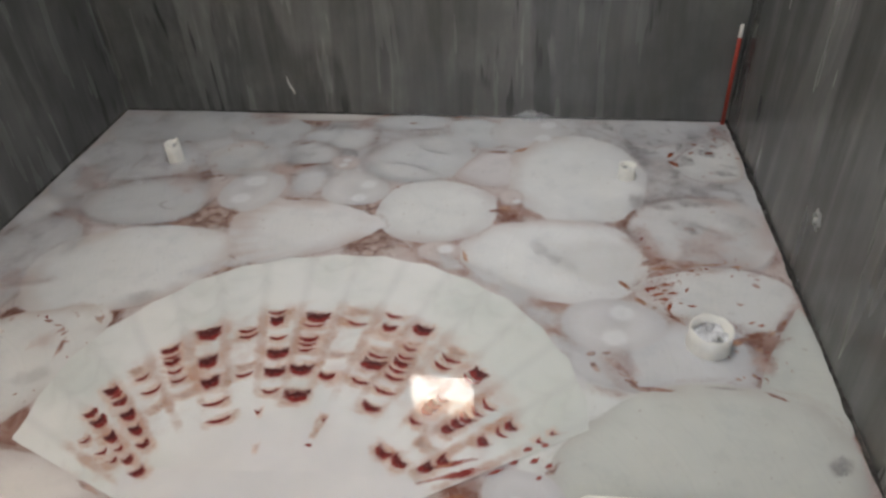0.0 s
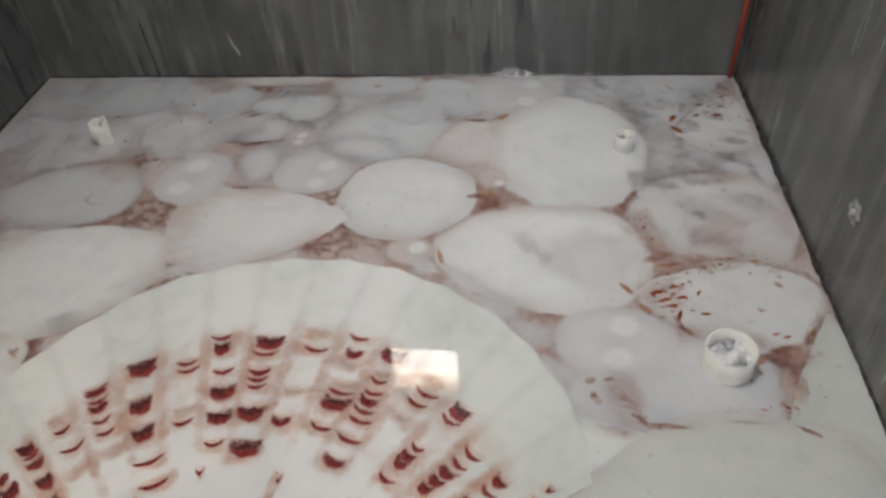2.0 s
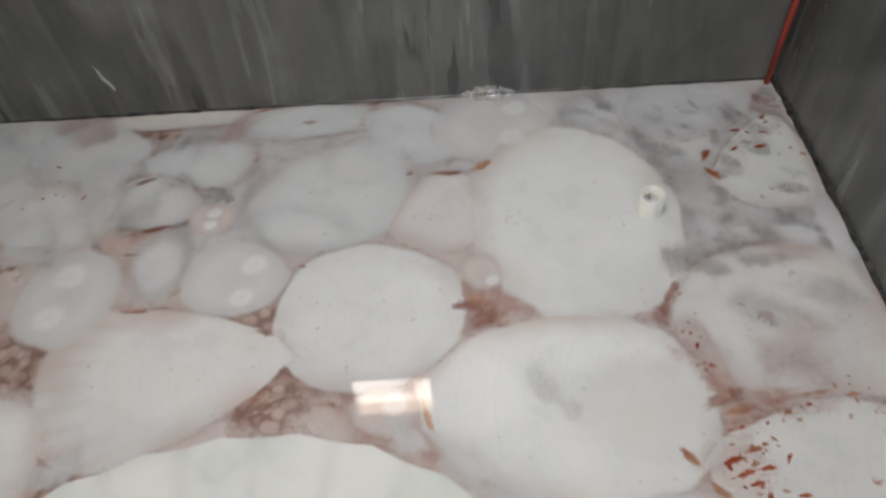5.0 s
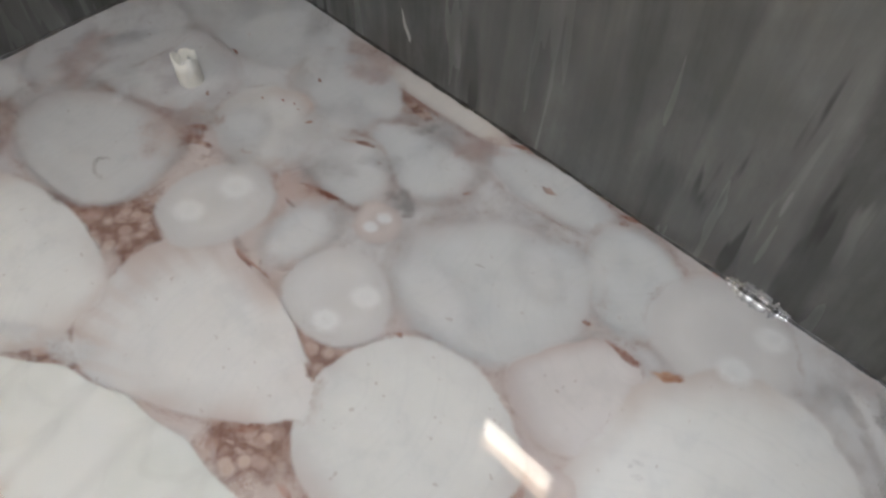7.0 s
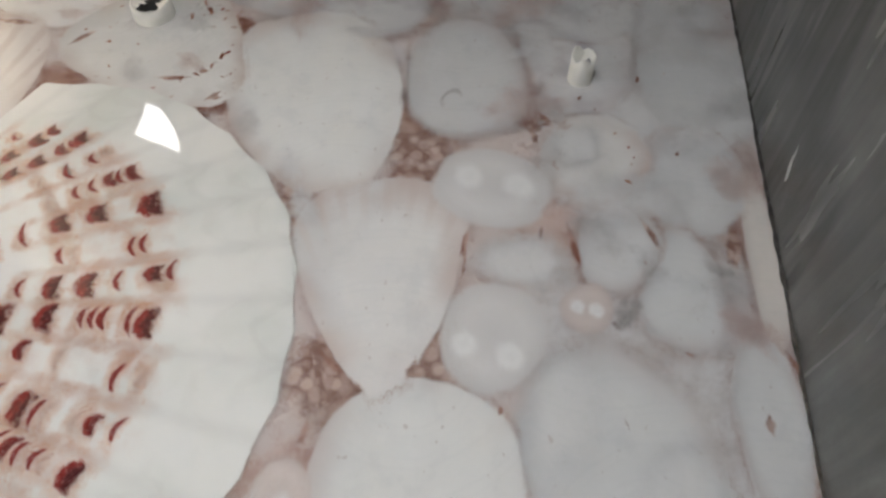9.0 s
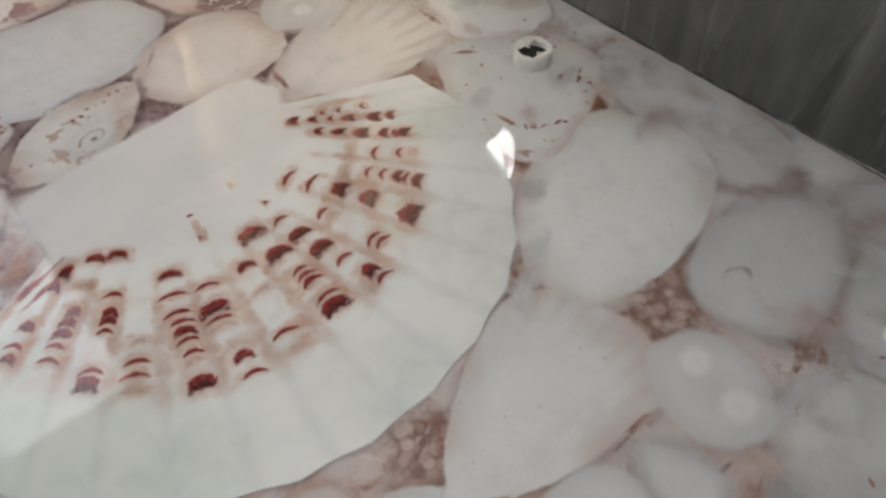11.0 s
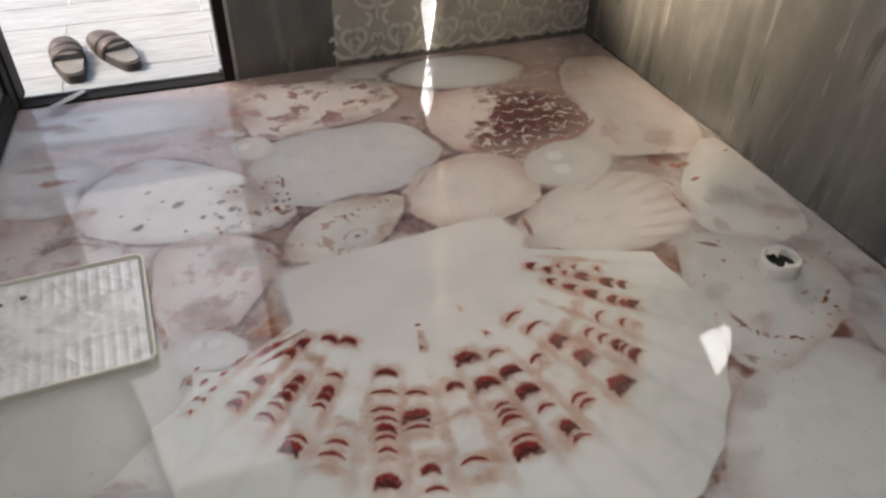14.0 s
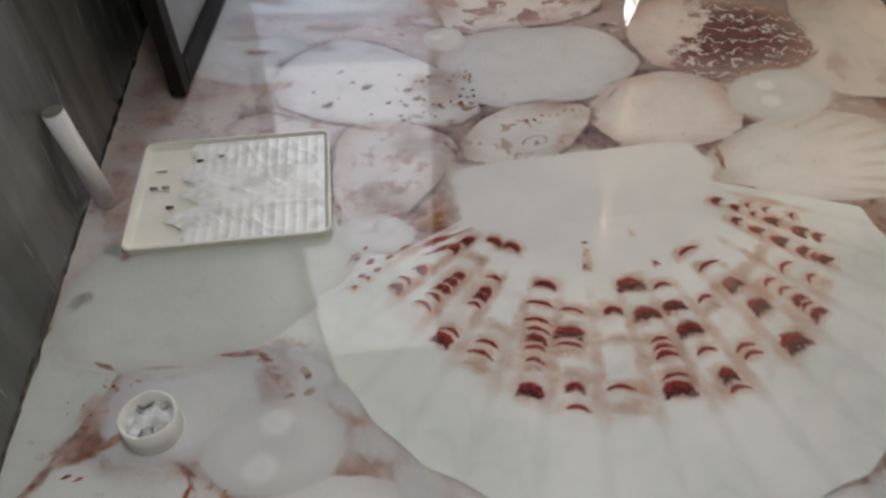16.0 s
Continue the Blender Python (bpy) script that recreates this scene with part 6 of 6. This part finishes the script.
drip = thing("resin_drip", (-0.378, 0.0, 0.092), "thin slanting glossy drip of resin on the grey wall", "resin")
bm = bmesh.new()
rows = []
for i in range(21):
    u = i / 20
    w = 0.0045 * math.sin(math.pi * min(1.0, 0.06 + u * 0.94)) ** 0.6 * (1.25 - 0.8 * u)
    mid = Vector((-0.020 * u + 0.010 + 0.0015 * math.sin(9 * u), 0, -0.026 + 0.062 * u))
    rows.append([bm.verts.new(mid + Vector((w * math.cos(a), -0.0006 - w * 0.7 * math.sin(a), 0))) for a in [math.pi * k / 6 for k in range(7)]])
for p, q in zip(rows, rows[1:]):
    for k in range(6):
        bm.faces.new((p[k], p[k + 1], q[k + 1], q[k]))
bmesh.ops.recalc_face_normals(bm, faces=bm.faces[:])
for f in bm.faces:
    f.smooth = True
part("bead", bm, plain("pale_resin", (0.42, 0.42, 0.40), 0.16, vary=0.15), drip)

# sandals on the terrace
SOLE = plain("black_rubber", (0.035, 0.030, 0.028), 0.7, vary=0.3)
STRAP = plain("brown_strap", (0.050, 0.036, 0.031), 0.55, vary=0.3, scale=50)
INSOLE = plain("worn_insole", (0.15, 0.14, 0.13), 0.6, vary=0.25, scale=30)


def foot(u, scale=1.0):
    """Half-width of a sole along its length, 0 at the heel and 1 at the toe."""
    return scale * (0.034 + 0.014 * math.sin(math.pi * min(1.0, max(0.0, u - 0.15) / 0.85)) ** 1.2) * (1 - (2 * u - 1) ** 8) ** 0.5


def sandal(x, y, turn, label):
    ob = thing("sandal", (x, y, -0.030), label, "sandal", "pair of sandals", turn=turn)
    L = 0.285
    for name, z0, z1, k, mat, text in (("sole", 0.0, 0.026, 1.0, SOLE, "black rubber sole"), ("insole", 0.0262, 0.030, 0.93, INSOLE, "worn pale insole")):
        bm = bmesh.new()
        low, top = [], []
        us = [0.5 - 0.5 * math.cos(math.pi * i / 22) for i in range(23)]
        outline = [(foot(u, k), u) for u in us] + [(-foot(u, k), u) for u in us[::-1][1:-1]]
        for w, u in outline:
            lift = 0.006 * u * u
            low.append(bm.verts.new((w, (u - 0.5) * L * k, z0 + lift)))
            top.append(bm.verts.new((w, (u - 0.5) * L * k, z1 + lift)))
        bm.faces.new(low[::-1])
        bm.faces.new(top)
        for i in range(len(low)):
            bm.faces.new((low[i], low[(i + 1) % len(low)], top[(i + 1) % len(low)], top[i]))
        bmesh.ops.recalc_face_normals(bm, faces=bm.faces[:])
        part(name, bm, mat, ob, text)
    for u, wide, high in ((0.48, 0.046, 0.050), (0.68, 0.044, 0.048), (0.88, 0.036, 0.034)):
        bm = bmesh.new()
        rows = []
        for i in range(17):
            f = math.pi * i / 16
            w = foot(u) + 0.003
            rows.append([bm.verts.new((math.cos(f) * w * r, (u - 0.5) * L + t * wide / 2, 0.012 + math.sin(f) ** 0.7 * high * r)) for r in (1.0, 0.94) for t in ((-1, 1) if r == 1.0 else (1, -1))])
        for p, q in zip(rows, rows[1:]):
            for i in range(4):
                bm.faces.new((p[i], p[(i + 1) % 4], q[(i + 1) % 4], q[i]))
        bmesh.ops.recalc_face_normals(bm, faces=bm.faces[:])
        for f in bm.faces:
            f.smooth = True
        part("strap", bm, STRAP, ob, "wide brown strap")
    return ob


sandal(0.680, -2.722, 189, "dark brown three-strap sandal, pointing straight away")
sandal(0.545, -2.750, 203, "dark brown three-strap sandal, turned aside")

# paving outside the door, plank by plank
plank = box(0, 0, 0, 0.896, 0.196, 0.012, 0.0)
first = None
for r in range(10):
    for c in range(4):
        if first is None:
            ob = part("plank", plank, PAVING, terrace)
            first = ob.data
        else:
            ob = new("plank", first)
            ob.parent = terrace
        ob.matrix_basis = pose(-1.1 + c * 0.90 - 0.45 * (r % 2), S0 - 0.057 - 0.20 * (r + 1), -0.042)
